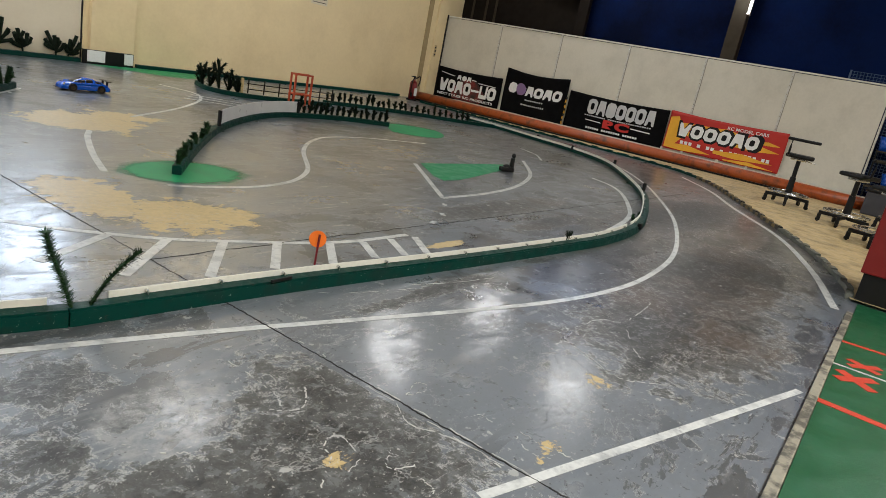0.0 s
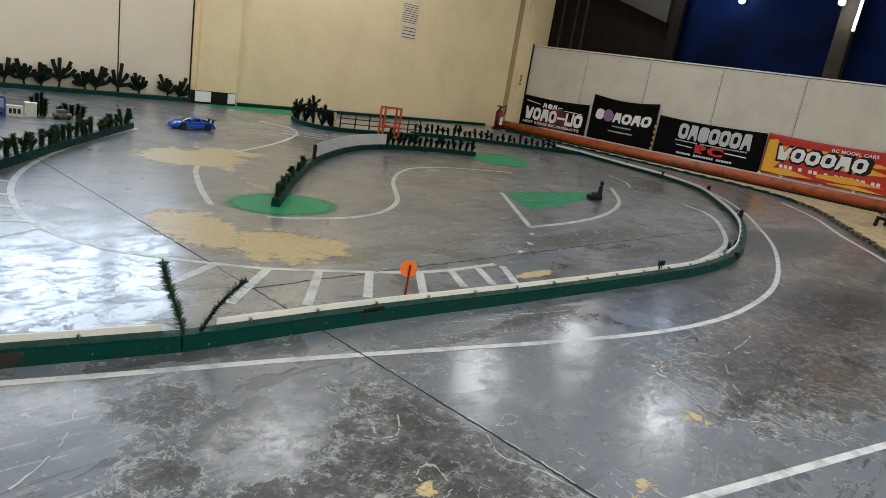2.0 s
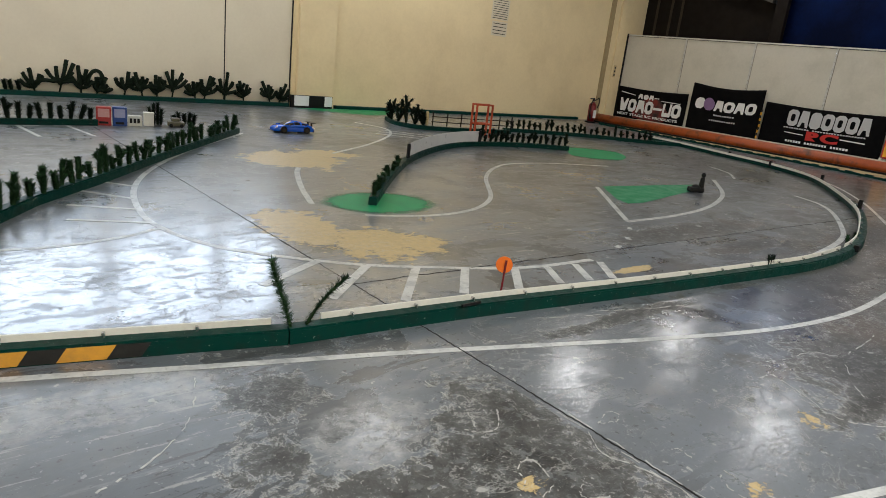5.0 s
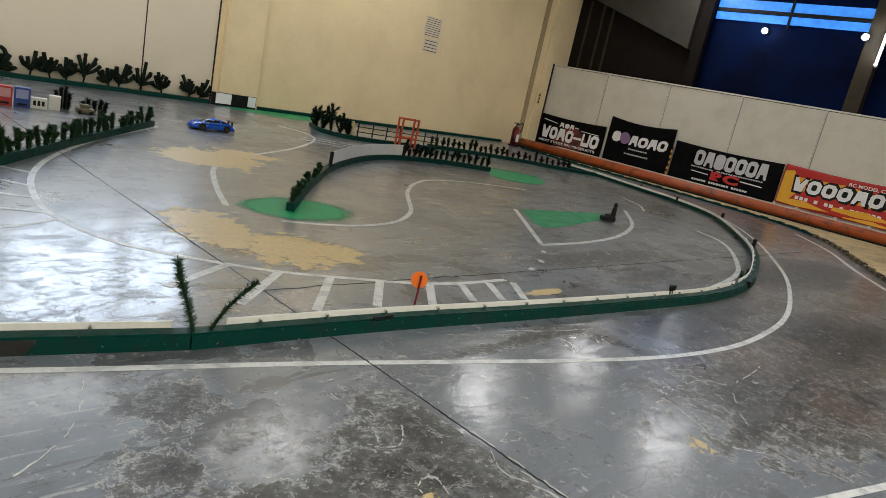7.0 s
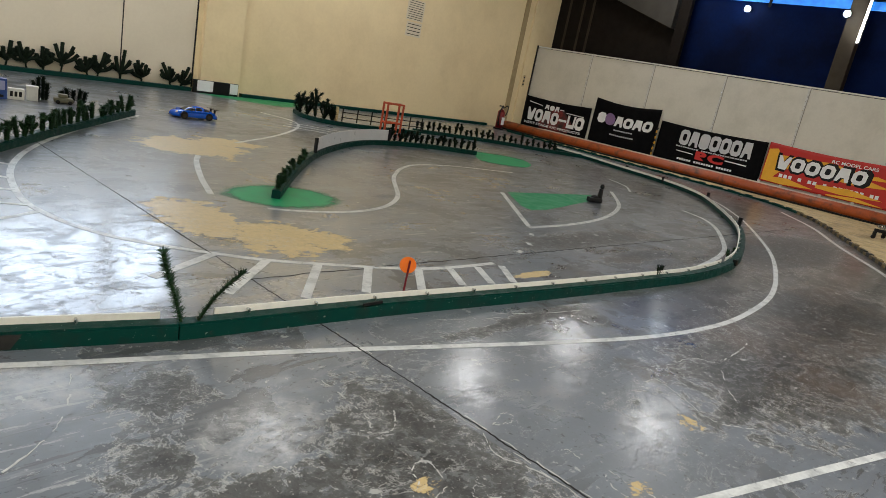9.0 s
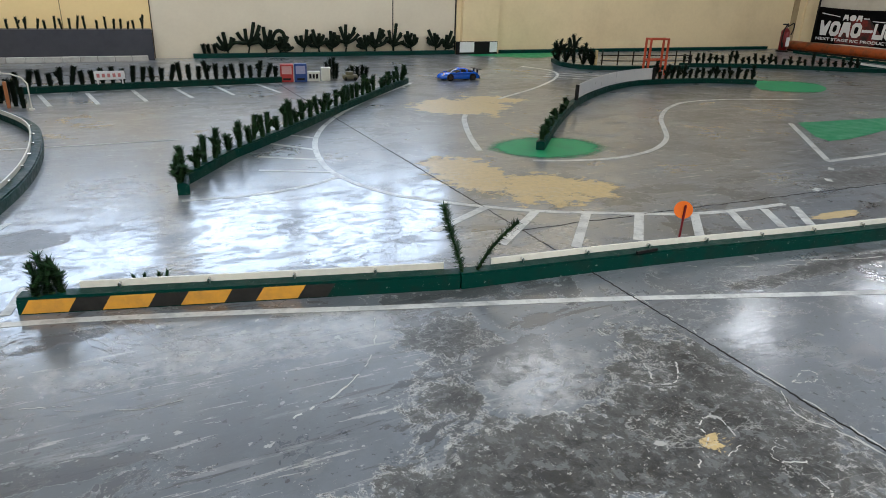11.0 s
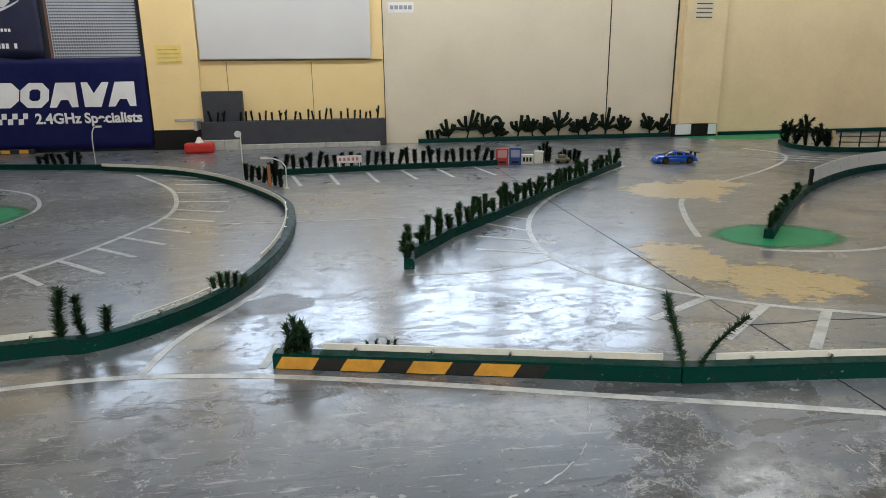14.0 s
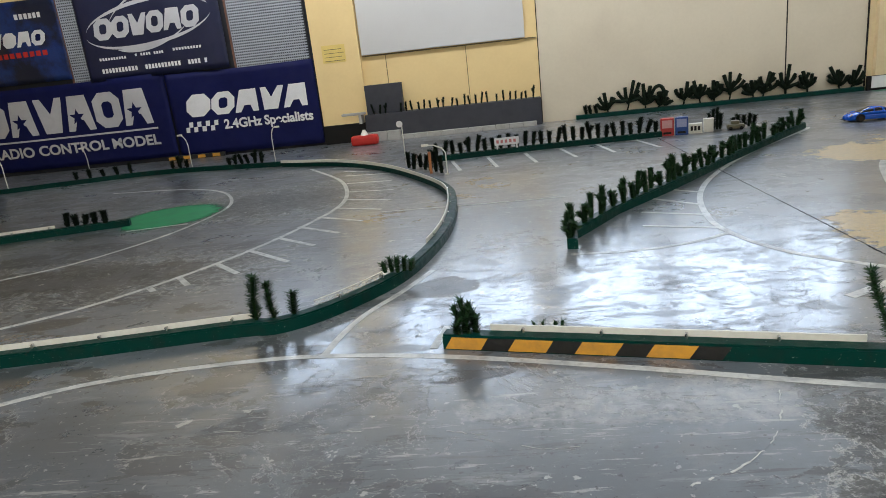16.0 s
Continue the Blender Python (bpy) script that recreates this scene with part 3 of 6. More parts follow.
line("white_line", spline([(-4.2, 3.0), (-3.16, 3.64), (-2.8, 3.94), (-2.5, 4.5), (-2.38, 5.16), (-2.47, 5.63), (-2.78, 6.15), (-3.3, 6.5), (-4.2, 6.7)]), 0.03)
line("white_line", spline([(2.85, 6.62), (2.73, 6.46), (2.02, 5.68), (1.47, 4.91), (1.17, 4.29), (1.04, 3.69), (1.06, 3.32), (1.18, 3.0), (1.37, 2.78), (1.53, 2.64), (1.72, 2.5), (1.96, 2.38), (2.33, 2.22), (2.61, 2.16), (2.98, 2.14)]), 0.035)
line("white_line", spline([(0.23, 3.22), (0.54, 3.2), (0.82, 3.26), (1.04, 3.37)]), 0.03)
line("white_line", spline([(2.25, 3.33), (2.47, 3.25), (2.74, 3.21), (2.98, 3.24), (3.2, 3.32), (3.43, 3.47), (3.62, 3.65), (3.83, 3.91), (4.04, 4.16), (4.29, 4.4), (4.57, 4.61), (4.92, 4.78), (5.42, 4.8), (5.84, 4.7), (6.29, 4.55)]), 0.036)
line("white_line", spline([(2.56, 4.81), (2.43, 4.58), (2.22, 4.10), (2.06, 3.66)]), 0.04)
line("white_line", straight([(4.99, 3.68), (4.07, 2.68)]), 0.04)
line("white_line", spline([(4.06, 2.68), (4.69, 2.69), (5.3, 2.78), (5.9, 2.97), (6.41, 3.22), (7.09, 3.69)]), 0.04)
line("white_line", spline([(4.91, 7.75), (5.04, 7.21), (4.76, 6.68), (4.06, 6.02), (3.23, 5.43)]), 0.035)
line("white_line", spline([(7.27, 2.87), (7.09, 2.57), (6.8, 2.34), (6.37, 2.11), (5.81, 1.86), (5.49, 1.76), (5.19, 1.7), (4.75, 1.64), (4.43, 1.61)]), 0.04)
line("white_line", spline([(8.18, 4.34), (8.1, 4.18), (7.93, 3.95), (7.56, 3.69)]), 0.03)
for x, y, a, b in ((1.3, 6.9, 1.4, 6.3), (0.9, 6.87, 0.98, 6.25), (0.53, 6.81, 0.62, 6.2), (0.17, 6.75, 0.25, 6.1), (-0.2, 6.68, -0.11, 6.05), (-0.56, 6.66, -0.45, 6.05)):
    line("bay_line", straight([(x, y), (a, b)]), 0.035)


for x, y, a, b in ((1.53, 2.63, 1.16, 2.42), (1.73, 2.5, 1.35, 2.18), (1.94, 2.39, 1.62, 2.04), (2.17, 2.29, 1.92, 2.01), (2.42, 2.19, 2.21, 1.95), (2.61, 2.14, 2.48, 1.93), (2.81, 2.12, 2.67, 1.9), (2.99, 2.09, 2.82, 1.87)):
    line("bay_line", straight([(x, y), (a, b)]), 0.042)
for x, y, a, b in ((1.01, 4.51, 1.18, 4.33), (0.85, 4.28, 1.09, 4.01), (0.73, 3.94, 1.05, 3.76), (0.67, 3.64, 1.03, 3.48), (2.66, 6.72, 2.65, 6.3)):
    line("bay_line", straight([(x, y), (a, b)]), 0.03)
for x, y, a, b in ((-1.86, 6.99, -1.38, 6.71), (-1.68, 6.66, -1.25, 6.48), (-1.6, 6.38, -1.14, 6.28), (-1.49, 5.93, -1.06, 5.87), (-1.4, 5.5, -0.98, 5.42), (-1.36, 5.18, -0.95, 5.01), (-1.36, 4.88, -0.97, 4.69), (-1.42, 4.61, -1.06, 4.38), (-1.5, 4.36, -1.15, 4.09), (-1.55, 4.09, -1.25, 3.83), (-1.67, 3.85, -1.32, 3.52), (-1.78, 3.61, -1.56, 3.37), (-1.91, 3.4, -1.78, 3.23), (-2.01, 3.25, -1.94, 3.17)):
    line("bay_line", straight([(x, y), (a, b)]), 0.032)
for x, y, a, b in ((-0.16, 2.28, -0.33, 2.31), (-0.38, 2.22, -0.34, 2.42), (4.9, 7.05, 5.4, 6.6), (4.75, 6.9, 5.2, 6.5), (4.6, 6.75, 5.0, 6.4), (-2.95, 4.72, -2.5, 4.8)):
    line("bay_line", straight([(x, y), (a, b)]), 0.03)


for x, y, rz in along(straight([(-0.74, 6.7), (0.2, 6.82), (1.57, 6.91)]), 0.24, 0.08):
    line("bay_line", straight([(x - 0.06, y - 0.03), (x + 0.06, y - 0.018)]), 0.016)


def wobbly(a, b, n, amp, seed):
    rnd = random.Random(seed)
    a, b = Vector(a), Vector(b)
    d = (b - a).normalized()
    q = Vector((-d.y, d.x))
    return [a.lerp(b, i / n) + q * rnd.uniform(-amp, amp) for i in range(n + 1)]


def patch(name, pts, label, per=8, material=None):
    bm = bmesh.new()
    c = sum((Vector(p) for p in pts), Vector((0, 0))) / len(pts)
    grow = 1.12 if per > 3 else 1.0
    bm.faces.new([bm.verts.new((*(c + (p - c) * grow), 0.0022)) for p in spline(pts + pts[:1], per)[:-1]])
    return structure(name, bm, material or (GREEN_SPRAY if per > 3 else GREEN_PATCH), label)


line("white_line", spline([(-0.95, 4.6), (-0.4, 4.57), (0.34, 4.55)]), 0.012)


def flake_line(pts, w, seed):
    """A crusty pale edge of peeling paint, broken into short runs."""
    rnd = random.Random(seed)
    path = [p + Vector((rnd.uniform(-1, 1), rnd.uniform(-1, 1))) * 0.0036 for p in spline(pts, 10)]
    bm = bmesh.new()
    i = 0
    while i < len(path) - 2:
        n = rnd.randint(1, 4)
        f = w * rnd.uniform(0.15, 0.75)
        if len(path[i:i + n + 1]) > 1:
            sweep(bm, path[i:i + n + 1], (-f / 2, f / 2), 0.0002, 0.0012)
        i += n + rnd.choice((0, 1, 2, 4))
    structure("paint_flake", bm, FLAKE, "pale crusty edge of peeling paint")


for seed, (w, pts) in enumerate((
        (0.007, [(1.26, 1.44), (1.26, 1.33), (1.25, 1.21), (1.22, 1.15)]),
        (0.008, [(1.19, 1.16), (1.22, 1.13), (1.27, 1.12), (1.31, 1.15), (1.35, 1.2)]),
        (0.007, [(1.5, 0.97), (1.46, 0.91), (1.45, 0.86), (1.48, 0.8), (1.5, 0.69), (1.49, 0.6)]),
        (0.005, [(1.57, 0.99), (1.65, 1.02), (1.67, 0.99), (1.63, 0.97), (1.57, 0.99)]),
        (0.006, [(1.16, 0.84), (1.22, 0.86), (1.25, 0.95), (1.22, 0.97), (1.18, 0.94), (1.17, 0.91), (1.1, 0.86), (1.06, 0.83)]),
        (0.005, [(1.31, 0.83), (1.27, 0.81), (1.25, 0.78), (1.31, 0.75)]),
        (0.005, [(1.28, 0.7), (1.27, 0.66), (1.24, 0.65)]),
        (0.006, [(1.66, 0.65), (1.63, 0.62), (1.62, 0.56), (1.65, 0.52)]),
        (0.006, [(1.69, 0.65), (1.68, 0.58), (1.69, 0.52), (1.69, 0.47)]),
        (0.005, [(1.65, 0.79), (1.67, 0.78), (1.66, 0.73)]),
        (0.008, [(2.56, 0.95), (2.67, 0.92), (2.86, 0.9), (2.94, 0.82), (3.21, 0.82), (3.4, 0.84)]),
        (0.007, [(2.39, 0.89), (2.46, 0.87), (2.4, 0.74), (2.34, 0.6), (2.43, 0.49)]),
        (0.006, [(2.86, 0.77), (2.65, 0.65), (2.6, 0.6)]),
        (0.006, [(1.9, 1.72), (2.1, 1.63), (2.35, 1.56)]),
        (0.007, [(2.35, 1.6), (2.6, 1.52), (2.85, 1.47)]),
        (0.008, [(0.65, 1.78), (0.61, 1.66), (0.54, 1.53), (0.41, 1.42), (0.29, 1.37)]),
        (0.006, [(0.82, 1.24), (0.87, 1.16), (0.92, 1.12)]),
        (0.004, [(-0.22, 1.62), (-0.04, 1.55), (0.11, 1.55)]),
        (0.006, [(-1.01, 1.73), (-0.79, 1.72)]),
        (0.006, [(-0.61, 1.69), (-0.48, 1.68)]),
        (0.005, [(-0.3, 1.66), (-0.15, 1.62)]))):
    flake_line(pts, w, seed)
def rough_joint(a, b, n, amp, w, seed, label):
    """A joint with crumbling edges: short runs of changing width."""
    rd = random.Random(seed)
    path = wobbly(a, b, n, amp, seed)
    bm, i = bmesh.new(), 0
    while i < n - 1:
        k = rd.randint(2, 9)
        f = w * rd.uniform(0.5, 1.6)
        sweep(bm, path[i:i + k + 1], (-f, f * rd.uniform(0.6, 1.4)), 0.0003, 0.0016)
        i += k
    structure("floor_joint", bm, SEAM, label)


rough_joint((1.512, -0.02), (1.524, 1.8), 160, 0.003, 0.0019, 3, "dark crumbling joint in the concrete floor")
rough_joint((1.524, 1.8), (1.505, 9.25), 400, 0.003, 0.002, 5, "dark open joint in the concrete floor")
structure("floor_joint", sweep(bmesh.new(), wobbly((1.53, 2.3), (8.3, 2.02), 150, 0.008, 4), (-0.0022, 0.0022), 0.0003, 0.0016), SEAM, "dark hairline joint in the concrete floor")
for seed, (a, b) in enumerate((((1.52, 0.5), (1.525, 1.1)), ((1.5, 0.6), (1.505, 1.25)), ((1.535, 1.3), (1.535, 1.75)))):
    flake_line([a, ((a[0] + b[0]) / 2 + 0.004, (a[1] + b[1]) / 2), b], 0.006, 70 + seed)
for x, y, a in ((3.39, 2.26, 20), (3.64, 2.37, 50), (3.9, 2.54, 35)):
    bit = boxes((-0.03, 0.03, -0.016, 0.016, 0.0005, 0.002))
    structure("tape_scrap", bit, WHITE_LINE, "scrap of white tape stuck to the floor").matrix_world = pose(x, y, 0, 0, 0, a)
patch("green_patch", [(2.14, 3.68), (2.3, 3.86), (2.68, 3.88), (2.92, 3.68), (2.88, 3.42), (2.62, 3.31), (2.3, 3.4)], "round green painted patch at the kerb's end")
patch("green_patch", [(5.07, 3.68), (6.45, 3.54), (6.35, 3.42), (5.5, 3.22), (4.66, 3.1)], "green painted wedge on the floor", 3)
patch("green_patch", [(6.7, 5.45), (7.1, 5.75), (7.62, 5.78), (7.55, 5.4), (7.26, 5.05), (6.7, 4.85), (6.4, 4.95), (6.5, 5.2)], "green painted patch at the kerb's end")
patch("green_patch", [(-2.95, 4.7), (-3.25, 5.45), (-2.95, 5.6), (-2.6, 5.5), (-2.38, 5.15), (-2.5, 4.82)], "green painted patch at the kerb's end")
patch("green_patch", [(4.75, 9.2), (5.4, 9.26), (6.6, 9.28), (6.2, 8.8), (5.7, 8.62), (5.1, 8.95)], "green painted patch along the wall", 3)
structure("dark_wedge", box(bmesh.new(), 1.7, 1.8, 1.775, 1.785, 0.057, 0.068, 0.002), BLACK)
for x, y, a, b, w in ((2.9, 0.02, 2.86, -0.6, 0.045), (3.88, 0.02, 3.94, -0.6, 0.03), (3.25, -0.03, 3.4, -0.17, 0.05), (3.38, -0.03, 3.24, -0.17, 0.05), (3.5, -0.06, 3.62, -0.18, 0.04), (3.6, -0.05, 3.52, -0.18, 0.04)):
    structure("red_tape", sweep(bmesh.new(), straight([(x, y), (a, b)]), (-w / 2, w / 2), 0.0122, 0.0134 + 0.0001 * next(LAYERS) / 10), RED_TAPE)
structure("white_tape", sweep(bmesh.new(), straight([(3.45, 0.01), (3.47, -0.7)]), (-0.006, 0.006), 0.0122, 0.0152), WHITE_LINE)
# ---- low timber kerbs with white battens ----
def kerb(name, path, w=0.055, h=0.056, batten=None, label="dark green painted timber kerb", clear=None):
    """Timber with a chamfered front edge; battens are boards screwed to its back edge."""
    ob = thing(name, label, "track barrier", "track kerbs")
    bm = bmesh.new()
    sweep(bm, path, (-w / 2, w / 2), 0, h - 0.007)
    sweep(bm, path, (-w / 2 + 0.007, w / 2), h - 0.0072, h)
    part("timber", bm, GREEN_KERB, ob)
    for b, see in [(b, False) for b in batten or ()] + [(b, True) for b in clear or ()]:
        part("batten", sweep(bmesh.new(), b, (-0.004, 0.004), h - 0.008, h + 0.022), CLEAR_STRIP if see else WHITE_STRIP, ob, "clear plastic batten" if see else "white plastic batten")
        if see:
            part("batten_edge", sweep(bmesh.new(), b, (-0.003, 0.003), h + 0.0222, h + 0.0245), WHITE_STRIP, ob, "thin white edge")
        for x, y, rz in along(b, 0.27, 0.12):
            bolt = part("bolt", BOLT, None, ob)
            bolt.matrix_basis = pose(x, y, h, 0, 0, rz)
    return ob


clear = Mat("clear_plastic_strip", (0.75, 0.77, 0.74), 0.15)
clear.put(clear.p.inputs["Alpha"], clear.ramp(clear.noise(30, 4), 0.3, 0.7, 0.15, 0.4))
CLEAR_STRIP = clear.m
bm = cyl(bmesh.new(), 0.005, -0.004, 0.012, 8, m=pose(0, -0.016, 0))
tube(bm, [(0, -0.02, 0.011), (0, 0.0, 0.011)], 0.0055, 8)
BOLT = mesh_of("bolt", bm, CHROME)


def shifted(path, d):
    out = []
    for i, p in enumerate(path):
        a, b = path[max(i - 1, 0)], path[min(i + 1, len(path) - 1)]
        v = (b - a).normalized()
        out.append(p + Vector((-v.y, v.x)) * d)
    return out


K_STRIPE = straight([(-0.335, 2.235), (1.005, 1.89)])
K_MAIN = spline([(1.006, 1.8885), (1.8, 1.80), (2.73, 1.665), (3.76, 1.54), (4.37, 1.49), (5.08, 1.54), (5.81, 1.73), (6.9, 2.13), (7.98, 2.73), (8.95, 3.4), (9.48, 4.2), (9.7, 4.9), (10.0, 5.86), (10.1, 6.57)], 6)
K_LOOP = spline([(-3.5, 2.2), (-2.17, 2.34), (-1.26, 2.48), (-1.03, 2.5), (-0.83, 2.67), (-0.62, 2.99), (-0.5, 3.4), (-0.43, 3.9), (-0.43, 4.5), (-0.51, 5.1), (-0.8, 5.77), (-1.22, 6.48), (-1.81, 7.1), (-2.57, 7.5)], 6)
K_FAR = spline([(-2.57, 7.55), (-4.19, 7.9), (-5.2, 7.75), (-6.5, 7.4)])
K_WEDGE = straight([(0.25, 3.31), (0.27, 3.5), (0.35, 3.62), (0.58, 3.97), (1.01, 4.46), (1.6, 5.2), (2.8, 6.62)])
K_ROW = straight([(-0.74, 6.76), (0.2, 6.88), (1.57, 6.97)])
K_ARC = spline([(2.44, 3.54), (3.08, 4.26), (3.8, 4.98), (4.55, 5.53), (5.1, 5.8), (5.56, 5.88), (6.25, 5.8), (6.78, 5.56)])
K_BACK = spline([(7.2, 7.2), (7.9, 7.0), (8.63, 6.72), (9.4, 6.2), (10.0, 5.9)])
K_INNER = straight([(-6.0, 3.9), (-3.97, 4.69), (-3.04, 4.95)])
s1 = kerb("striped_kerb", K_STRIPE, batten=[[shifted(K_STRIPE, 0.032)[0].lerp(shifted(K_STRIPE, 0.032)[1], t) for t in (0.12, 0.5, 0.965)]], label="timber kerb with yellow and black warning stripes")
a, b = K_STRIPE
d = (b - a).normalized()
q = Vector((d.y, -d.x)) * 0.0278
for i in range(8):
    u0 = 0.008 + 0.231 * (i // 2) + (0.134 if i % 2 else 0.0)
    u1 = u0 + (0.096 if i % 2 else 0.133)
    bm = bmesh.new()
    lean = 0.028
    c = [a + d * u + q for u in (u0, u1)]
    vs = [bm.verts.new((*(c[0]).xy, 0.004)), bm.verts.new((*(c[1]).xy, 0.004)), bm.verts.new((*(c[1] + d * lean).xy, 0.049)), bm.verts.new((*(c[0] + d * lean).xy, 0.049))]
    f = bm.faces.new(vs)
    ext = bmesh.ops.extrude_face_region(bm, geom=[f])
    bmesh.ops.translate(bm, vec=(*(q.normalized() * 0.0022), 0), verts=[v for v in ext["geom"] if isinstance(v, bmesh.types.BMVert)])
    part("stripe", bm, (YELLOW_STRIPE, BLACK_STRIPE)[i % 2], s1, ("yellow stripe", "black stripe")[i % 2])
M1, M2 = K_MAIN[1:29], K_MAIN[29:]
kerb("long_kerb", K_MAIN, batten=[shifted(M1, 0.032), shifted(M2, 0.032)], label="long green timber kerb with a white batten")
kerb("loop_kerb", K_LOOP, batten=[shifted(K_LOOP[:15], 0.032), shifted(K_LOOP[37:], 0.032)], clear=[shifted(K_LOOP[22:30], 0.032)], label="curving green timber kerb with white and clear battens")
for nm, k in (("far_kerb", K_FAR), ("wedge_kerb", K_WEDGE), ("row_kerb", K_ROW), ("arc_kerb", K_ARC), ("back_kerb", K_BACK)):
    kerb(nm, k)
kerb("inner_kerb", K_INNER, batten=[shifted(K_INNER[:2] + [K_INNER[1].lerp(K_INNER[2], 0.42)], 0.032)], label="green timber kerb with a white batten inside the loop")
K_ISLE = spline([(5.68, 8.1), (5.5, 7.6), (5.62, 7.25), (6.0, 7.08), (6.6, 7.0), (7.1, 6.95)])
kerb("island_kerb", K_ISLE)

# ---- tinsel plants ----
def garland(bm, pts, r, needles, rnd, up=0.6, core=0.3, wide=0.15, taper=0.0):
    """A wire along pts covered with short needles that point outwards and up."""
    pts = [Vector(p) for p in pts]
    tube(bm, pts, r * core, 6)
    for i in range(needles):
        k = rnd.random() * (len(pts) - 1)
        a, b = pts[int(k)], pts[min(int(k) + 1, len(pts) - 1)]
        p = a.lerp(b, k - int(k))
        d = (b - a).normalized() if (b - a).length else Vector((0, 0, 1))
        ang = rnd.uniform(0, 6.283)
        side = d.orthogonal().normalized()
        side = Matrix.Rotation(ang, 3, d) @ side
        tip = p + (side + d * up).normalized() * r * rnd.uniform(0.7, 1.3) * (1 - taper * k / (len(pts) - 1))
        w = side.cross(d).normalized() * r * wide
        f = bm.faces.new([bm.verts.new(p + w), bm.verts.new(p - w), bm.verts.new(tip)])
    return bm


def sprig_mesh(seed, h, r=0.03, n=260, material=None, arms=3):
    """A ragged tuft: a main wire with a few short side wires, all thick with needles."""
    rnd = random.Random(seed)
    x, y = rnd.uniform(-0.1, 0.1) * h, rnd.uniform(-0.1, 0.1) * h
    bm = garland(bmesh.new(), [(0, 0, 0), (x * 0.2, y * 0.2, h * 0.35), (x * 0.6, y * 0.6, h * 0.7), (x, y, h)], r, n, rnd, 0.85, 0.4, 0.17)
    for k in range(arms):
        a, z, l = rnd.uniform(0, 6.28), h * rnd.uniform(0.15, 0.6), h * rnd.uniform(0.2, 0.38)
        garland(bm, [(x * 0.3, y * 0.3, z), (math.cos(a) * 0.02, math.sin(a) * 0.02, z + l * 0.6), (math.cos(a) * 0.03, math.sin(a) * 0.03, z + l)], r * 0.85, n // 3, rnd, 0.85, 0.4, 0.17)
    return mesh_of("sprig", bm, material or FOLIAGE)


SPRIGS = [sprig_mesh(s, 0.115 + 0.014 * (s % 4), 0.037, 340, None, 1 + s % 2) for s in range(8)]
DARK_SPRIGS = [sprig_mesh(s + 20, 0.105 + 0.016 * (s % 4), 0.042, 420, FOLIAGE_DARK, 1 if s == 3 else 0) for s in range(5)]


CLUMPS = [sprig_mesh(s + 40, 0.13 + 0.02 * (s % 3), 0.038, 330, FOLIAGE_DARK, 1 + s % 3) for s in range(6)]


def sprig(x, y, z, rnd, meshes=SPRIGS, scale=1.0, label="dark green tinsel sprig standing on a timber kerb", group="tinsel hedges", wide=1.0):
    ob = new("tinsel_sprig", meshes[rnd.randrange(len(meshes))])
    ob.matrix_world = pose(x, y, z - 0.002, rnd.uniform(-9, 9), rnd.uniform(-9, 9), rnd.uniform(0, 360)) @ Matrix.Diagonal((wide, wide, scale * rnd.uniform(0.8, 1.15), 1))
    return tagged(ob, label, "artificial plant", group)


rnd = random.Random(7)
for x, y, rz in along(K_WEDGE, 0.1, 0.03):
    if rnd.random() < 0.97:
        sprig(x + rnd.uniform(-0.02, 0.02), y + rnd.uniform(-0.02, 0.02), 0.056, rnd, scale=rnd.choice((0.75, 0.85, 0.92, 1.0)), wide=rnd.uniform(0.85, 1.15))
for x, y, rz in along(K_ROW, 0.083, 0.02):
    sprig(x, y, 0.058, rnd, DARK_SPRIGS, 0.95)
for x, y, rz in along(K_ARC, 0.26, 0.05, 1.35):
    sprig(x, y, 0.058, rnd, scale=0.6)
for x, y, rz in along(K_ARC, 0.085, 3.95):
    sprig(x, y, 0.058, rnd, CLUMPS, rnd.uniform(0.65, 1.0))
for x, y, rz in along(K_BACK, 0.1, 0.05, 2.6):
    sprig(x, y, 0.058, rnd, CLUMPS, rnd.uniform(0.65, 1.0))
for x, y, rz in along(K_FAR, 0.09, 0.3, 0.75) + along(K_FAR, 0.1, 1.35, 1.6) + along(K_FAR, 0.16, 2.1, 2.8):
    sprig(x, y, 0.058, rnd, DARK_SPRIGS, 0.8)
for x in (-3.5, -3.43, -3.36, -3.28, -3.2):
    sprig(x, 4.875 + 0.08 * (x + 3.3), 0.056, rnd, DARK_SPRIGS, 0.8)
for x, y in ((-0.98, 6.5), (-0.92, 6.4), (-0.86, 6.48), (-0.8, 6.3), (-0.74, 6.22), (-0.68, 6.12), (-0.62, 6.02)):
    sprig(x, y, 0.004, rnd, DARK_SPRIGS, 1.2, "blackish green tinsel sprig standing on the floor")


def garland_thing(name, base, pts, r, n, seed, label):
    ob = new(name, mesh_of(name, garland(bmesh.new(), [Vector(p) - Vector(base) for p in pts], r * 1.02, int(n * 0.75), random.Random(seed), 0.35, 0.22, 0.16), FOLIAGE))
    ob.matrix_world = pose(*base)
    return tagged(ob, label, "artificial plant", "tinsel garlands")


garland_thing("tinsel_garland", (1.015, 1.885, 0.056), [(1.015, 1.885, 0.056), (0.985, 1.88, 0.15), (0.95, 1.875, 0.24), (0.928, 1.87, 0.31)], 0.024, 520, 1, "tall leaning green tinsel garland on the kerb joint")
garland_thing("tinsel_garland", (1.07, 1.878, 0.056), [(1.07, 1.878, 0.056), (1.11, 1.875, 0.12), (1.16, 1.87, 0.175), (1.218, 1.868, 0.217)], 0.024, 460, 2, "green tinsel garland leaning off the kerb joint")
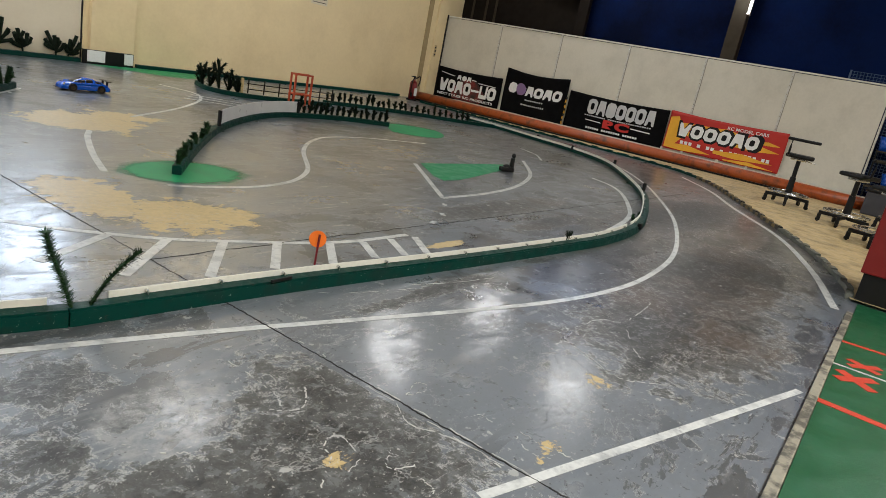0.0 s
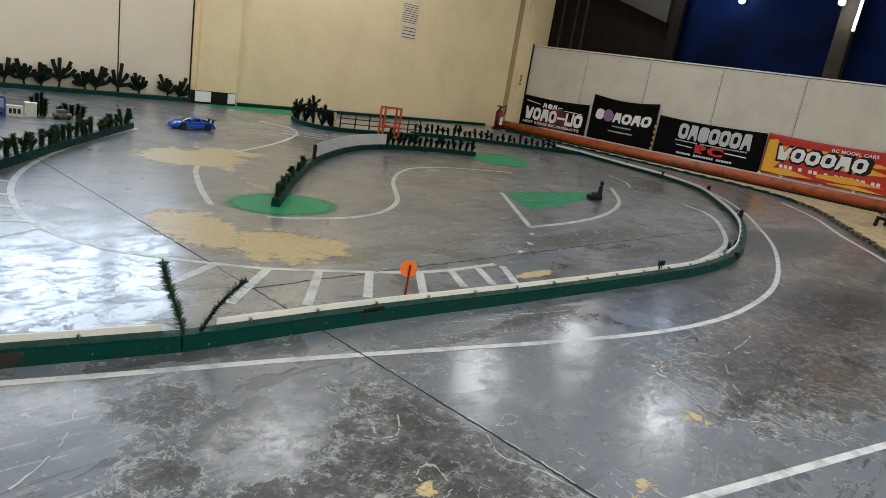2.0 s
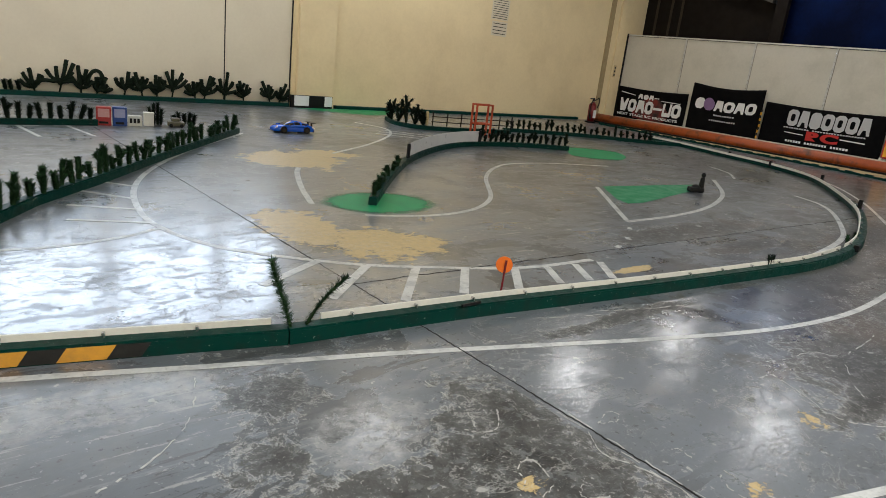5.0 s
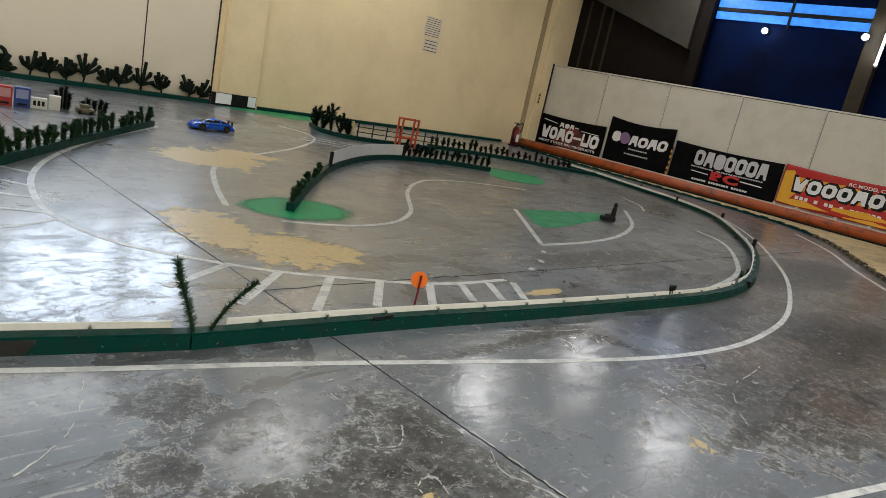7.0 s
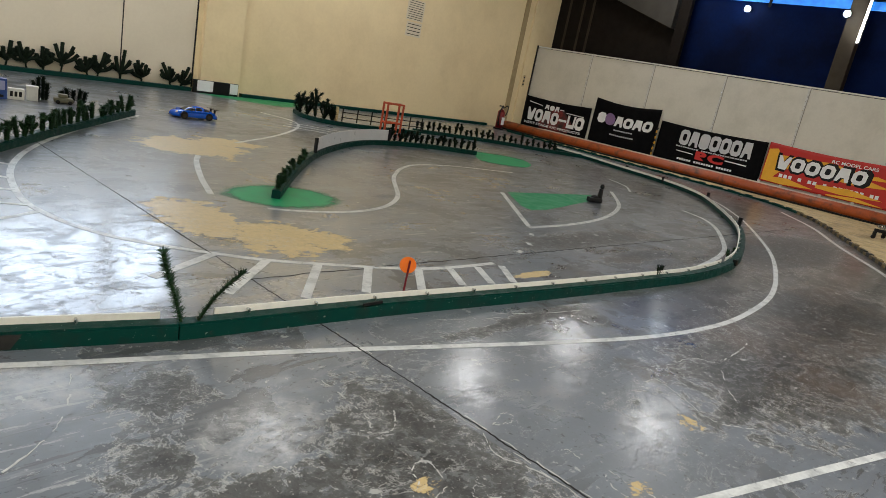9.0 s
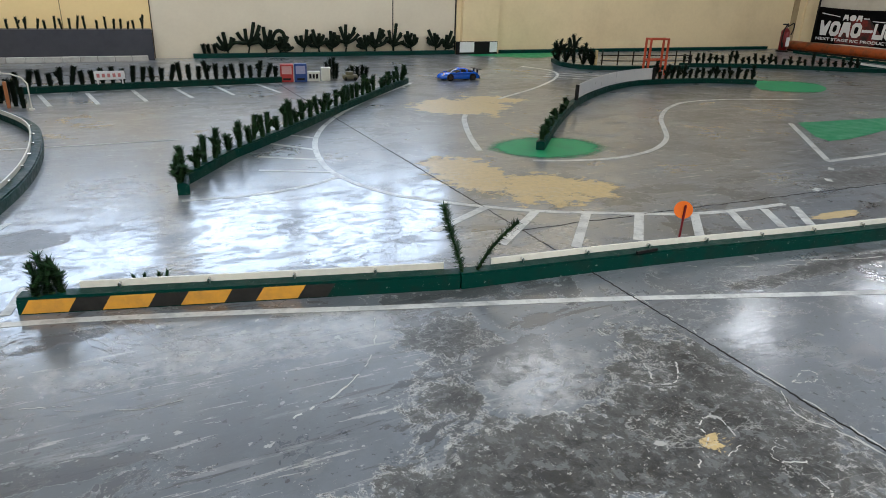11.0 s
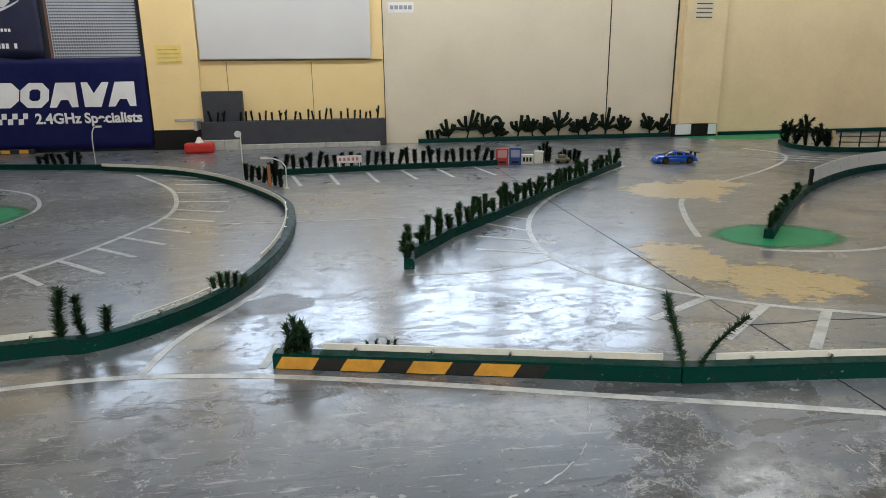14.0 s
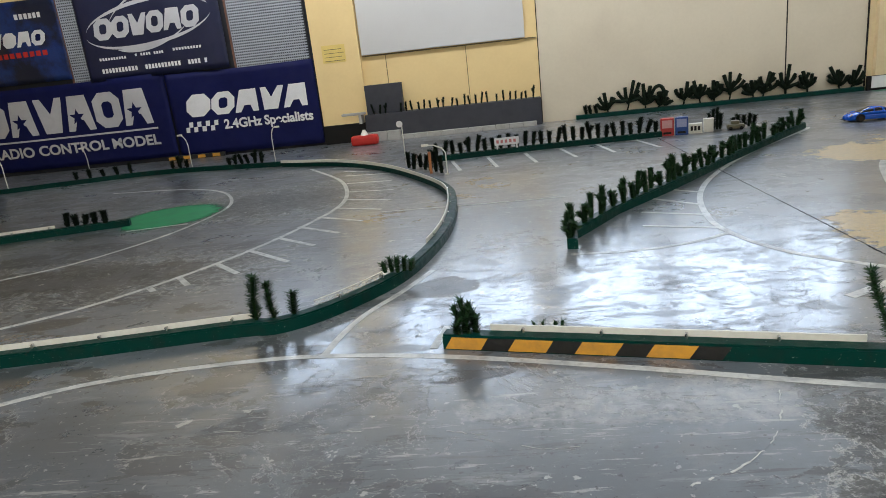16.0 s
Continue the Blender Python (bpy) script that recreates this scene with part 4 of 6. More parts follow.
garland_thing("tinsel_garland", (-1.136, 2.505, 0.056), [(-1.136, 2.505, 0.056), (-1.135, 2.505, 0.15), (-1.12, 2.505, 0.243)], 0.035, 620, 3, "upright green tinsel garland on the loop kerb")
garland_thing("tinsel_garland", (-1.06, 2.51, 0.056), [(-1.06, 2.51, 0.056), (-1.075, 2.52, 0.12), (-1.08, 2.53, 0.202)], 0.035, 560, 4, "leaning green tinsel garland on the loop kerb")
garland_thing("tinsel_garland", (-0.985, 2.535, 0.056), [(-0.985, 2.535, 0.056), (-0.985, 2.54, 0.1), (-0.983, 2.545, 0.148)], 0.034, 400, 5, "short green tinsel garland on the loop kerb")


def bush(name, at, pts, r, n, seed, label, material=None):
    bm = bmesh.new()
    rd = random.Random(seed)
    for p in pts:
        garland(bm, p, r, n, rd)
    ob = new(name, mesh_of(name, bm, material or FOLIAGE))
    ob.matrix_world = pose(*at)
    return tagged(ob, label, "artificial plant", "tinsel bushes")


fan = [[(x, y, 0), (x * 0.9 + y, y, h * 0.5), (x * 0.7 - y, y * 1.5, h)] for x, y, h in ((-0.04, 0.01, 0.1), (-0.024, -0.01, 0.07), (-0.008, 0.008, 0.125), (0.012, -0.008, 0.095), (0.03, 0.006, 0.11), (0.042, -0.006, 0.06))]
bush("tinsel_bush", (-0.255, 2.216, 0.054), fan, 0.03, 190, 6, "small bushy green tinsel tuft on the striped kerb")
low = [[(x, y, 0), (x * 1.15, y, h)] for x, y, h in ((-0.06, 0, 0.045), (-0.03, 0.01, 0.06), (0.0, -0.01, 0.07), (0.03, 0.008, 0.06), (0.06, 0.0, 0.045))]
bush("tinsel_bush", (-0.61, 3.0, 0.056), low, 0.032, 130, 7, "low bushy green tinsel tuft on the loop kerb")
bush("tinsel_bush", (0.04, 2.25, 0.001), [[(x, 0, 0), (x * 1.3, 0, 0.06)] for x in (-0.04, -0.015, 0.02, 0.04)], 0.018, 60, 8, "small green tinsel tuft behind the striped kerb")
bush("tinsel_bush", (3.87, 1.56, 0.056), [[(x, 0, 0), (x * 1.3, 0, 0.05)] for x in (-0.025, 0.0, 0.025)], 0.02, 90, 9, "small dark tinsel tuft on the long kerb", FOLIAGE_DARK)
bush("tinsel_bush", (5.5, 1.7, 0.001), [[(x, y, 0), (x * 1.3, y, 0.045)] for x, y in ((-0.1, -0.02), (-0.04, 0.01), (0.03, -0.01), (0.1, 0.02))], 0.024, 90, 12, "low green tinsel tuft inside the kerb's bend")
bush("tinsel_bush", (2.14, 7.1, 0.001), [[(x, 0, 0), (x * 1.2, 0, h)] for x, h in ((-0.05, 0.16), (-0.015, 0.2), (0.02, 0.21), (0.05, 0.15))], 0.042, 300, 10, "dark tinsel shrub on the floor beside toy boxes", FOLIAGE_DARK)
bush("tinsel_bush", (2.42, 7.08, 0.001), [[(x, 0, 0), (x * 1.2, 0, h)] for x, h in ((-0.09, 0.09), (-0.05, 0.12), (0.0, 0.11), (0.05, 0.12), (0.09, 0.1))], 0.045, 280, 11, "dark tinsel shrub on the floor beside toy boxes", FOLIAGE_DARK)


for k, (x, y, h) in enumerate(((5.62, 7.95, 0.2), (5.53, 7.75, 0.28), (5.52, 7.58, 0.3), (5.54, 7.42, 0.36), (5.6, 7.3, 0.26), (5.68, 7.22, 0.2))):
    rd = random.Random(k + 50)
    arms = [[(0, 0, 0), (rd.uniform(-0.06, 0.06), rd.uniform(-0.05, 0.05), h * 0.5), (rd.uniform(-0.1, 0.1), rd.uniform(-0.07, 0.07), h * rd.uniform(0.7, 1.0))] for q in range(5)]
    bush("tinsel_bush", (x, y, 0.054), arms, 0.046, 150, k + 60, "dense blackish green tinsel bush on the island kerb", FOLIAGE_DARK)


def wall_tree(seed, h):
    """A tinsel tree: a thin stem and a fan of thick fuzzy fingers, some of them forked."""
    rd = random.Random(seed)
    bm = bmesh.new()
    garland(bm, [(0, 0, 0), (0.004, 0, h * 0.15), (0, 0, h * 0.4)], 0.026, 110, rd, 0.3, 0.4)
    n = rd.choice((5, 5, 6))
    for i in range(n):
        a = math.radians(-62 + 124 * i / (n - 1) + rd.uniform(-9, 9))
        l = h * rd.uniform(0.5, 0.72) * (1.1 - 0.3 * abs(math.sin(a)))
        z0, curl = h * rd.uniform(0.14, 0.34), rd.uniform(-0.2, 0.5)
        tip = (math.sin(a) * l * 0.82, rd.uniform(-0.05, 0), z0 + math.cos(a) * l + curl * l * 0.2)
        mid = (math.sin(a) * l * 0.5, rd.uniform(-0.03, 0), z0 + math.cos(a) * l * 0.42 - curl * 0.03)
        garland(bm, spline([(0, 0, z0), mid, tip], 4), 0.032, 420, rd, 0.2, 0.74, 0.2)
        if rd.random() < 0.6:
            d = Vector((rd.choice((-1, 1)) * 0.055, -0.01, 0.05)) * rd.uniform(0.8, 1.2)
            garland(bm, spline([mid, Vector(mid) + d * 0.6, Vector(mid) + d + Vector((0, 0, 0.02))], 3), 0.028, 200, rd, 0.2, 0.74, 0.2)
    return mesh_of("wall_tree", bm, FOLIAGE_DARK)


for i, (x, h, lean) in enumerate(((1.43, 0.31, -8), (1.69, 0.42, 12), (1.93, 0.36, -4), (2.1, 0.28, 28), (2.43, 0.33, 8), (2.65, 0.34, -14), (2.83, 0.28, 5), (3.03, 0.44, 4), (3.34, 0.31, -16), (3.46, 0.36, 10), (3.75, 0.38, 2), (4.03, 0.32, -12), (4.43, 0.33, -14), (4.58, 0.28, 16))):
    ob = new("tinsel_tree", wall_tree(i * 3 + 1, h))
    ob.matrix_world = pose(x, YB - 0.055, 0.052, 0, lean, 0)
    tagged(ob, "blackish green hand-shaped tinsel tree on the wall kerb", "artificial plant", "tinsel trees along the wall")
for a, b, top in ((1.43, 1.69, 0.14), (1.98, 2.2, 0.27), (3.34, 3.46, 0.15), (2.65, 2.83, 0.13)):
    end = 0.16 if top < 0.2 else 0.02
    bm = garland(bmesh.new(), spline([(0, 0, 0.1), ((b - a) * 0.35, -0.02, top), ((b - a) * 0.8, -0.02, top * 0.95), (b - a, 0, end)], 5), 0.034, 420, random.Random(int(a * 100)), 0.2, 0.74, 0.2)
    ob = new("tinsel_arch", mesh_of("tinsel_arch", bm, FOLIAGE_DARK))
    ob.matrix_world = pose(a, YB - 0.06, 0.05)
    tagged(ob, "blackish green tinsel garland arched between two tinsel trees", "artificial plant", "tinsel arches")
for x in (1.14, 1.2, 1.28):
    ob = new("tinsel_sprig", DARK_SPRIGS[0])
    ob.matrix_world = pose(x, YB - 0.055, 0.052, 0, rnd.uniform(-20, 25), 0)
    tagged(ob, "blackish green tinsel sprig on the wall kerb", "artificial plant", "tinsel hedges")

# ---- round orange sign, posts and figure beside the kerbs ----
sign = thing("round_sign", "round orange card sign on a dark red stick", "sign", at=(2.11, 1.97, 0))
bm = tube(bmesh.new(), [(0, 0, 0), (0.003, 0, 0.07), (0.008, 0, 0.145)], 0.005)
part("stick", bm, plain("dark_red_stick", (0.16, 0.008, 0.012), 0.4), sign)
bm = bmesh.new()
cyl(bm, 0.038, -0.002, 0.002, 28, m=pose(0.006, 0.008, 0.122, 84, 8, -45))
part("disc", bm, ORANGE_CARD, sign, "round orange card disc")
for x, y, h in ((8.64, 3.16, 0.13), (6.96, 2.16, 0.14), (9.42, 4.15, 0.1), (5.02, 1.5, 0.075), (9.7, 4.9, 0.1)):
    ob = thing("marker_post", "short black rubber post beside the kerb", "post", "marker posts", (x, y, 0.03))
    part("shaft", box(bmesh.new(), -0.017, 0.017, -0.017, 0.017, 0, h - 0.03, 0.006), BLACK, ob)
bm = bmesh.new()
box(bm, -0.13, 0.04, -0.05, 0.05, 0, 0.05, 0.015)
bmesh.ops.create_icosphere(bm, subdivisions=2, radius=0.045, matrix=pose(-0.05, 0, 0.05) @ Matrix.Diagonal((1.2, 0.9, 0.6, 1)))
cyl(bm, 0.034, 0.03, 0.15, 10, 0.024, m=pose(0.015, 0, 0))
bmesh.ops.create_icosphere(bm, subdivisions=2, radius=0.027, matrix=pose(0.018, 0, 0.175))
ob = new("dark_figurine", mesh_of("dark_figurine", bm, BLACK))
ob.matrix_world = pose(6.05, 3.27, 0.002, 0, 0, -30) @ Matrix.Diagonal((0.85, 0.8, 0.95, 1))
tagged(ob, "small dark figurine on a dark rocky base", "figurine")

# ---- white guard board, fence and gate ----
gb = thing("guard_board", "low curved board of translucent white plastic sheets", "barrier")
cut = [p for p in K_ARC if 3.7 < p.x < 5.55]
for k in range(3):
    seg = shifted(cut[len(cut) * k // 3:len(cut) * (k + 1) // 3 + 1], 0.0)
    part("sheet", sweep(bmesh.new(), seg, (-0.004, 0.004), 0.056, 0.178), worn("white_plastic_sheet", (0.6, 0.6, 0.6), (0.48, 0.49, 0.5), 0.35, 4, 0.5) if k == 0 else bpy.data.materials["white_plastic_sheet"], gb)
for i in (0, len(cut) - 1):
    part("post", box(bmesh.new(), cut[i].x - 0.012, cut[i].x + 0.012, cut[i].y - 0.03, cut[i].y - 0.006, 0.056, 0.19), BLACK, gb)
fence = thing("rail_fence", "low black metal rail fence behind the kerb", "fence")
FP = spline([(5.8, 7.2), (6.2, 7.1), (6.7, 7.02), (7.15, 6.96)])
for zr in (0.11, 0.18):
    part("rail", tube(bmesh.new(), [(p.x, p.y, zr) for p in FP], 0.007, 6), BLACK, fence)
for x, y, rz in along(FP, 0.22, 0.02):
    part("post", cyl(bmesh.new(), 0.009, 0, 0.185, 8, m=pose(x, y, 0.056)), BLACK, fence)
RED_FRAME = worn("orange_red_paint", (0.5, 0.07, 0.02), (0.35, 0.05, 0.02), 0.45, 12, 0.5)
gate = thing("red_gate", "tall orange-red wooden gate frame", "gate", at=(6.17, 6.6, 0), rz=-8)
for x in (-0.125, 0.125):
    for y in (-0.05, 0.05):
        part("leg", box(bmesh.new(), x - 0.011, x + 0.011, y - 0.011, y + 0.011, 0, 0.44, 0.003), RED_FRAME, gate)
for z in (0.18, 0.428):
    for y in (-0.05, 0.05):
        part("crossbar", box(bmesh.new(), -0.114, 0.114, y - 0.009, y + 0.009, z - 0.011, z + 0.011, 0.003), RED_FRAME, gate)
    for x in (-0.125, 0.125):
        part("side_bar", box(bmesh.new(), x - 0.009, x + 0.009, -0.039, 0.039, z - 0.01, z + 0.01, 0.003), RED_FRAME, gate)
tv = new("figure_post", mesh_of("figure_post", box(bmesh.new(), -0.02, 0.02, -0.015, 0.015, 0, 0.19, 0.008), OSB))
tv.matrix_world = pose(5.72, 7.2, 0.056)
tagged(tv, "small tan wooden post among dark tinsel", "post")

# ---- toy machines by the plant row ----
def machine(x, y, w, h, colour, label):
    ob = thing("toy_vending_machine", label, "toy machine", "toy machines", (x, y, 0), -12)
    part("body", box(bmesh.new(), -w / 2, w / 2, -0.04, 0.05, 0, h, 0.004), colour, ob)
    part("window", boxes((-w * 0.38, w * 0.38, -0.044, -0.041, h * 0.45, h * 0.9), bevel=0.001), plain("display_" + colour.name, tuple(0.3 + 0.5 * c for c in colour.diffuse_color[:3]), 0.2), ob, "pale display window")
    part("slot", boxes((-w * 0.3, w * 0.3, -0.044, -0.041, h * 0.1, h * 0.22), bevel=0.001), BLACK, ob)
    return ob


TOY_RED = plain("toy_red", (0.42, 0.03, 0.03), 0.35)
TOY_RED.diffuse_color = (0.6, 0.05, 0.05, 1)
TOY_BLUE = plain("toy_blue", (0.015, 0.06, 0.25), 0.35)
TOY_BLUE.diffuse_color = (0.05, 0.1, 0.5, 1)
machine(1.635, 7.0, 0.13, 0.175, TOY_RED, "small red toy vending machine standing on the floor")
machine(1.77, 6.97, 0.125, 0.18, TOY_BLUE, "small blue toy vending machine standing on the floor")
for x, y, w, h in ((1.91, 6.98, 0.125, 0.1), (2.045, 7.0, 0.09, 0.13)):
    ob = thing("toy_crate", "small white plastic toy crate on the floor", "toy crate", "toy crates", (x, y, 0), -12)
    part("body", box(bmesh.new(), -w / 2, w / 2, -0.035, 0.035, 0, h, 0.004), WHITE_STRIP, ob)
    if h < 0.12:
        for k in range(3):
            part("opening", boxes((-w * 0.38 + k * w * 0.27, -w * 0.38 + k * w * 0.27 + w * 0.18, -0.039, -0.036, h * 0.3, h * 0.75)), BLACK, ob, "dark opening")
    else:
        part("lid", box(bmesh.new(), -w / 2 - 0.004, w / 2 + 0.004, -0.04, 0.04, h - 0.012, h + 0.004, 0.003), WHITE_STRIP, ob)
bm = bmesh.new()
box(bm, -0.08, 0.08, -0.05, 0.05, 0.01, 0.055, 0.012)
box(bm, -0.045, 0.035, -0.035, 0.035, 0.055, 0.09, 0.01)
ob = thing("toy_truck", "small olive toy truck among tinsel shrubs", "toy vehicle", at=(2.3, 6.97, 0), rz=-12)
part("body", bm, worn("olive_plastic", (0.12, 0.11, 0.06), (0.07, 0.065, 0.04), 0.5, 20, 0.5), ob)
for x in (-0.05, 0.05):
    for y in (-0.05, 0.05):
        part("wheel", cyl(bmesh.new(), 0.018, -0.008, 0.008, 14, m=pose(x, y, 0.018, 90)), BLACK, ob)
pb = thing("sign_board", "white board with a line of red writing, on the hedge kerb", "sign", at=(0.0, 6.81, 0.085), rz=3)
part("board", box(bmesh.new(), -0.125, 0.125, -0.006, 0.006, 0.008, 0.083, 0.003), WHITE_PRINT, pb)
for k in range(5):
    part("mark", boxes((-0.105 + k * 0.043, -0.105 + k * 0.043 + 0.024, -0.009, -0.0065, 0.03, 0.062)), plain("pale_red_print", (0.55, 0.2, 0.2), 0.5) if k == 0 else bpy.data.materials["pale_red_print"], pb, "red bar of writing")
for x in (-0.1, 0.1):
    part("leg", boxes((x - 0.006, x + 0.006, -0.005, 0.005, -0.03, 0.007)), WHITE_PRINT, pb)


# ---- model street lamps ----
def street_lamp(x, y, z, h, reach, rz):
    ob = thing("model_street_lamp", "thin white model street lamp with a bent arm", "model lamp", "model street lamps", (x, y, z), rz)
    part("pole", tube(bmesh.new(), [(0, 0, 0), (0, 0, h * 0.7), (reach * 0.15, 0, h * 0.86), (reach * 0.5, 0, h * 0.97), (reach, 0, h)], 0.006, 8), WHITE_STRIP, ob)
    part("head", box(bmesh.new(), reach - 0.01, reach + 0.05, -0.014, 0.014, h - 0.012, h + 0.008, 0.004), WHITE_STRIP, ob)
    part("foot", cyl(bmesh.new(), 0.02, 0, 0.012, 12), WHITE_STRIP, ob)


street_lamp(-0.56, 5.92, 0.0, 0.28, -0.2, 0)
street_lamp(-3.9, 8.02, 0.0, 0.44, -0.1, 0)
street_lamp(-2.7, 7.64, 0.0, 0.45, 0.06, 0)
street_lamp(-5.13, 7.85, 0.0, 0.42, -0.06, 0)
street_lamp(-6.1, 7.65, 0.0, 0.42, -0.06, 0)
ob = thing("round_mirror_post", "thin white post with a small round mirror", "model mirror", at=(-1.03, 6.68, 0))
part("post", cyl(bmesh.new(), 0.0055, 0, 0.4, 8), WHITE_STRIP, ob)
part("disc", cyl(bmesh.new(), 0.032, -0.005, 0.005, 20, m=pose(-0.02, -0.01, 0.42, 80, 0, 0)), WHITE_PRINT, ob, "small round white disc")
ob = thing("wooden_stick", "short orange wooden stick standing in tinsel", "stick", at=(-0.72, 6.05, 0))
part("shaft", box(bmesh.new(), -0.012, 0.012, -0.012, 0.012, 0, 0.2, 0.004), worn("orange_wood", (0.4, 0.15, 0.05), (0.25, 0.1, 0.04), 0.5), ob)

# ---- banners ----
EAST = Matrix(((0, 0, -1, 0), (-1, 0, 0, 0), (0, 1, 0, 0), (0, 0, 0, 1)))     # u to the south, v up, w to the room
NORTH = Matrix(((1, 0, 0, 0), (0, 0, -1, 0), (0, 1, 0, 0), (0, 0, 0, 1)))     # u to the east, v up, w to the room


def glyphs(text, size, bold):
    """A flat mesh of some letters in the built-in font."""
    cu = bpy.data.curves.new("letters", "FONT")
    cu.body, cu.size, cu.offset = text, size, bold
    tmp = bpy.data.objects.new("letters", cu)
    scene.collection.objects.link(tmp)
    bpy.context.view_layer.update()
    me = bpy.data.meshes.new_from_object(tmp.evaluated_get(bpy.context.evaluated_depsgraph_get()))
    bpy.data.objects.remove(tmp)
    return me


class Banner:
    """A hung cloth with slack waves and a sagging top; prints follow the cloth."""

    def __init__(self, base, at, w, h, cloth, label, seed=1, slack=0.02, sag=0.03):
        self.w, self.h, self.slack, self.sag, self.seed = w, h, slack, sag, seed
        self.ob = thing("banner", label, "banner", "banners")
        self.ob.matrix_world = Matrix.Translation(at) @ base
        bm = bmesh.new()
        nu, nv = 40, 14
        front = [[bm.verts.new(self.at(w * i / nu, h * j / nv, 0.0)) for j in range(nv + 1)] for i in range(nu + 1)]
        back = [[bm.verts.new(self.at(w * i / nu, h * j / nv, -0.004)) for j in range(nv + 1)] for i in range(nu + 1)]
        for i in range(nu):
            for j in range(nv):
                bm.faces.new((front[i][j], front[i + 1][j], front[i + 1][j + 1], front[i][j + 1]))
                bm.faces.new((back[i][j], back[i][j + 1], back[i + 1][j + 1], back[i + 1][j]))
        edge = lambda a, b, c, d: bm.faces.new((a, b, c, d))
        for i in range(nu):
            for j in (0, nv):
                edge(front[i][j], back[i][j], back[i + 1][j], front[i + 1][j])
        for j in range(nv):
            for i in (0, nu):
                edge(front[i][j], front[i][j + 1], back[i][j + 1], back[i][j])
        part("cloth", bm, cloth, self.ob, "", True)

    def at(self, u, v, lift):
        a, b = u / self.w, v / self.h
        s = self.seed
        wave = self.slack * (0.5 + 0.5 * math.sin(a * 9 + s + b * 2.2) * (0.35 + 0.65 * b) + 0.3 * math.sin(a * 23 + 2 * s - b * 3))
        return Vector((u, v - self.sag * math.sin(math.pi * a) * b, wave + lift + 0.012))

    def shape(self, pts, material, lift=0.0025, name="print", label=""):
        """One flat printed shape, as a thin polygon."""
        bm = bmesh.new()
        f = bm.faces.new([bm.verts.new((u, v, 0)) for u, v in pts])
        bmesh.ops.triangulate(bm, faces=[f])
        return part(name, self.drape(bm, lift), material, self.ob, label)

    def drape(self, bm, lift):
        """Cut a flat print along the cloth's own grid and lay it on the cloth."""
        for axis, step in ((0, self.w / 40), (1, self.h / 14)):
            cs = [v.co[axis] for v in bm.verts]
            no = (1, 0, 0) if axis == 0 else (0, 1, 0)
            for k in range(int(min(cs) / step) + 1, int(max(cs) / step) + 1):
                bmesh.ops.bisect_plane(bm, geom=bm.verts[:] + bm.edges[:] + bm.faces[:], dist=1e-5, plane_co=tuple(k * step * c for c in no), plane_no=no)
        for v in bm.verts:
            v.co = self.at(v.co.x, v.co.y, lift)
        return bm

    def blocks(self, u0, u1, v0, v1, kinds, material, slant=0.0, gap=0.12, lift=0.003, hole=None, rise=0.0):
        """A row of plain block shapes, with plain notches: i bar, n notched below, v notched above, o holed, u cup."""
        n = len(kinds)
        step = (u1 - u0) / n
        for i, kind in enumerate(kinds):
            a, b = u0 + i * step, u0 + (i + 1 - gap) * step
            y0, y1 = v0 + rise * i / n, v1 + rise * i / n
            h, m, w = y1 - y0, (a + b) / 2, b - a
            t = w * 0.24
            k = lambda u, v: (u + slant * (v - y0), v)
            if kind == "n":
                pts = [k(a, y0), k(a + w * 0.16, y1), k(b - w * 0.16, y1), k(b, y0), k(b - t, y0), k(m + t * 0.5, y0 + h * 0.3), k(m - t * 0.5, y0 + h * 0.3), k(a + t, y0)]
            elif kind == "v":
                pts = [k(a, y1), k(a + t, y1), k(m, y0 + h * 0.55), k(b - t, y1), k(b, y1), k(b - w * 0.2, y0), k(a + w * 0.2, y0)]
            elif kind == "u":
                pts = [k(a, y1), k(a + t, y1), k(a + t, y0 + h * 0.3), k(b - t, y0 + h * 0.3), k(b - t, y1), k(b, y1), k(b, y0), k(a, y0)]
            elif kind == "-":
                pts = [k(a, y0 + h * 0.4), k(b, y0 + h * 0.4), k(b, y0 + h * 0.58), k(a, y0 + h * 0.58)]
            else:
                c = w * 0.26
                pts = [k(a + c, y0), k(b - c, y0), k(b, y0 + c), k(b, y1 - c), k(b - c, y1), k(a + c, y1), k(a, y1 - c), k(a, y0 + c)]
            self.shape(pts, material, lift)
            if kind == "o" and hole:
                self.shape([k(m - t * 0.8, y0 + h * 0.36), k(m - t * 0.4, y0 + h * 0.28), k(m + t * 0.4, y0 + h * 0.28), k(m + t * 0.8, y0 + h * 0.36), k(m + t * 0.8, y0 + h * 0.66), k(m + t * 0.4, y0 + h * 0.74), k(m - t * 0.4, y0 + h * 0.74), k(m - t * 0.8, y0 + h * 0.66)], hole, lift + 0.002)

    def bars(self, u0, u1, v0, v1, n, material, seed=1):
        rd = random.Random(seed)
        step = (u1 - u0) / n
        for i in range(n):
            if rd.random() < 0.9:
                self.shape([(u0 + i * step, v0), (u0 + (i + 0.7) * step, v0), (u0 + (i + 0.7) * step, v1), (u0 + i * step, v1)], material)

    def words(self, text, u0, u1, v, size, material, bold=0.0):
        """Readable words, fitted between u0 and u1, a mesh for each letter."""
        full = glyphs(text, size, bold)
        lo, hi = min(p.co.x for p in full.vertices), max(p.co.x for p in full.vertices)
        bpy.data.meshes.remove(full)
        for i, c in enumerate(text):
            if c == " ":
                continue
            me, upto = glyphs(c, size, bold), glyphs(text[:i + 1], size, bold)
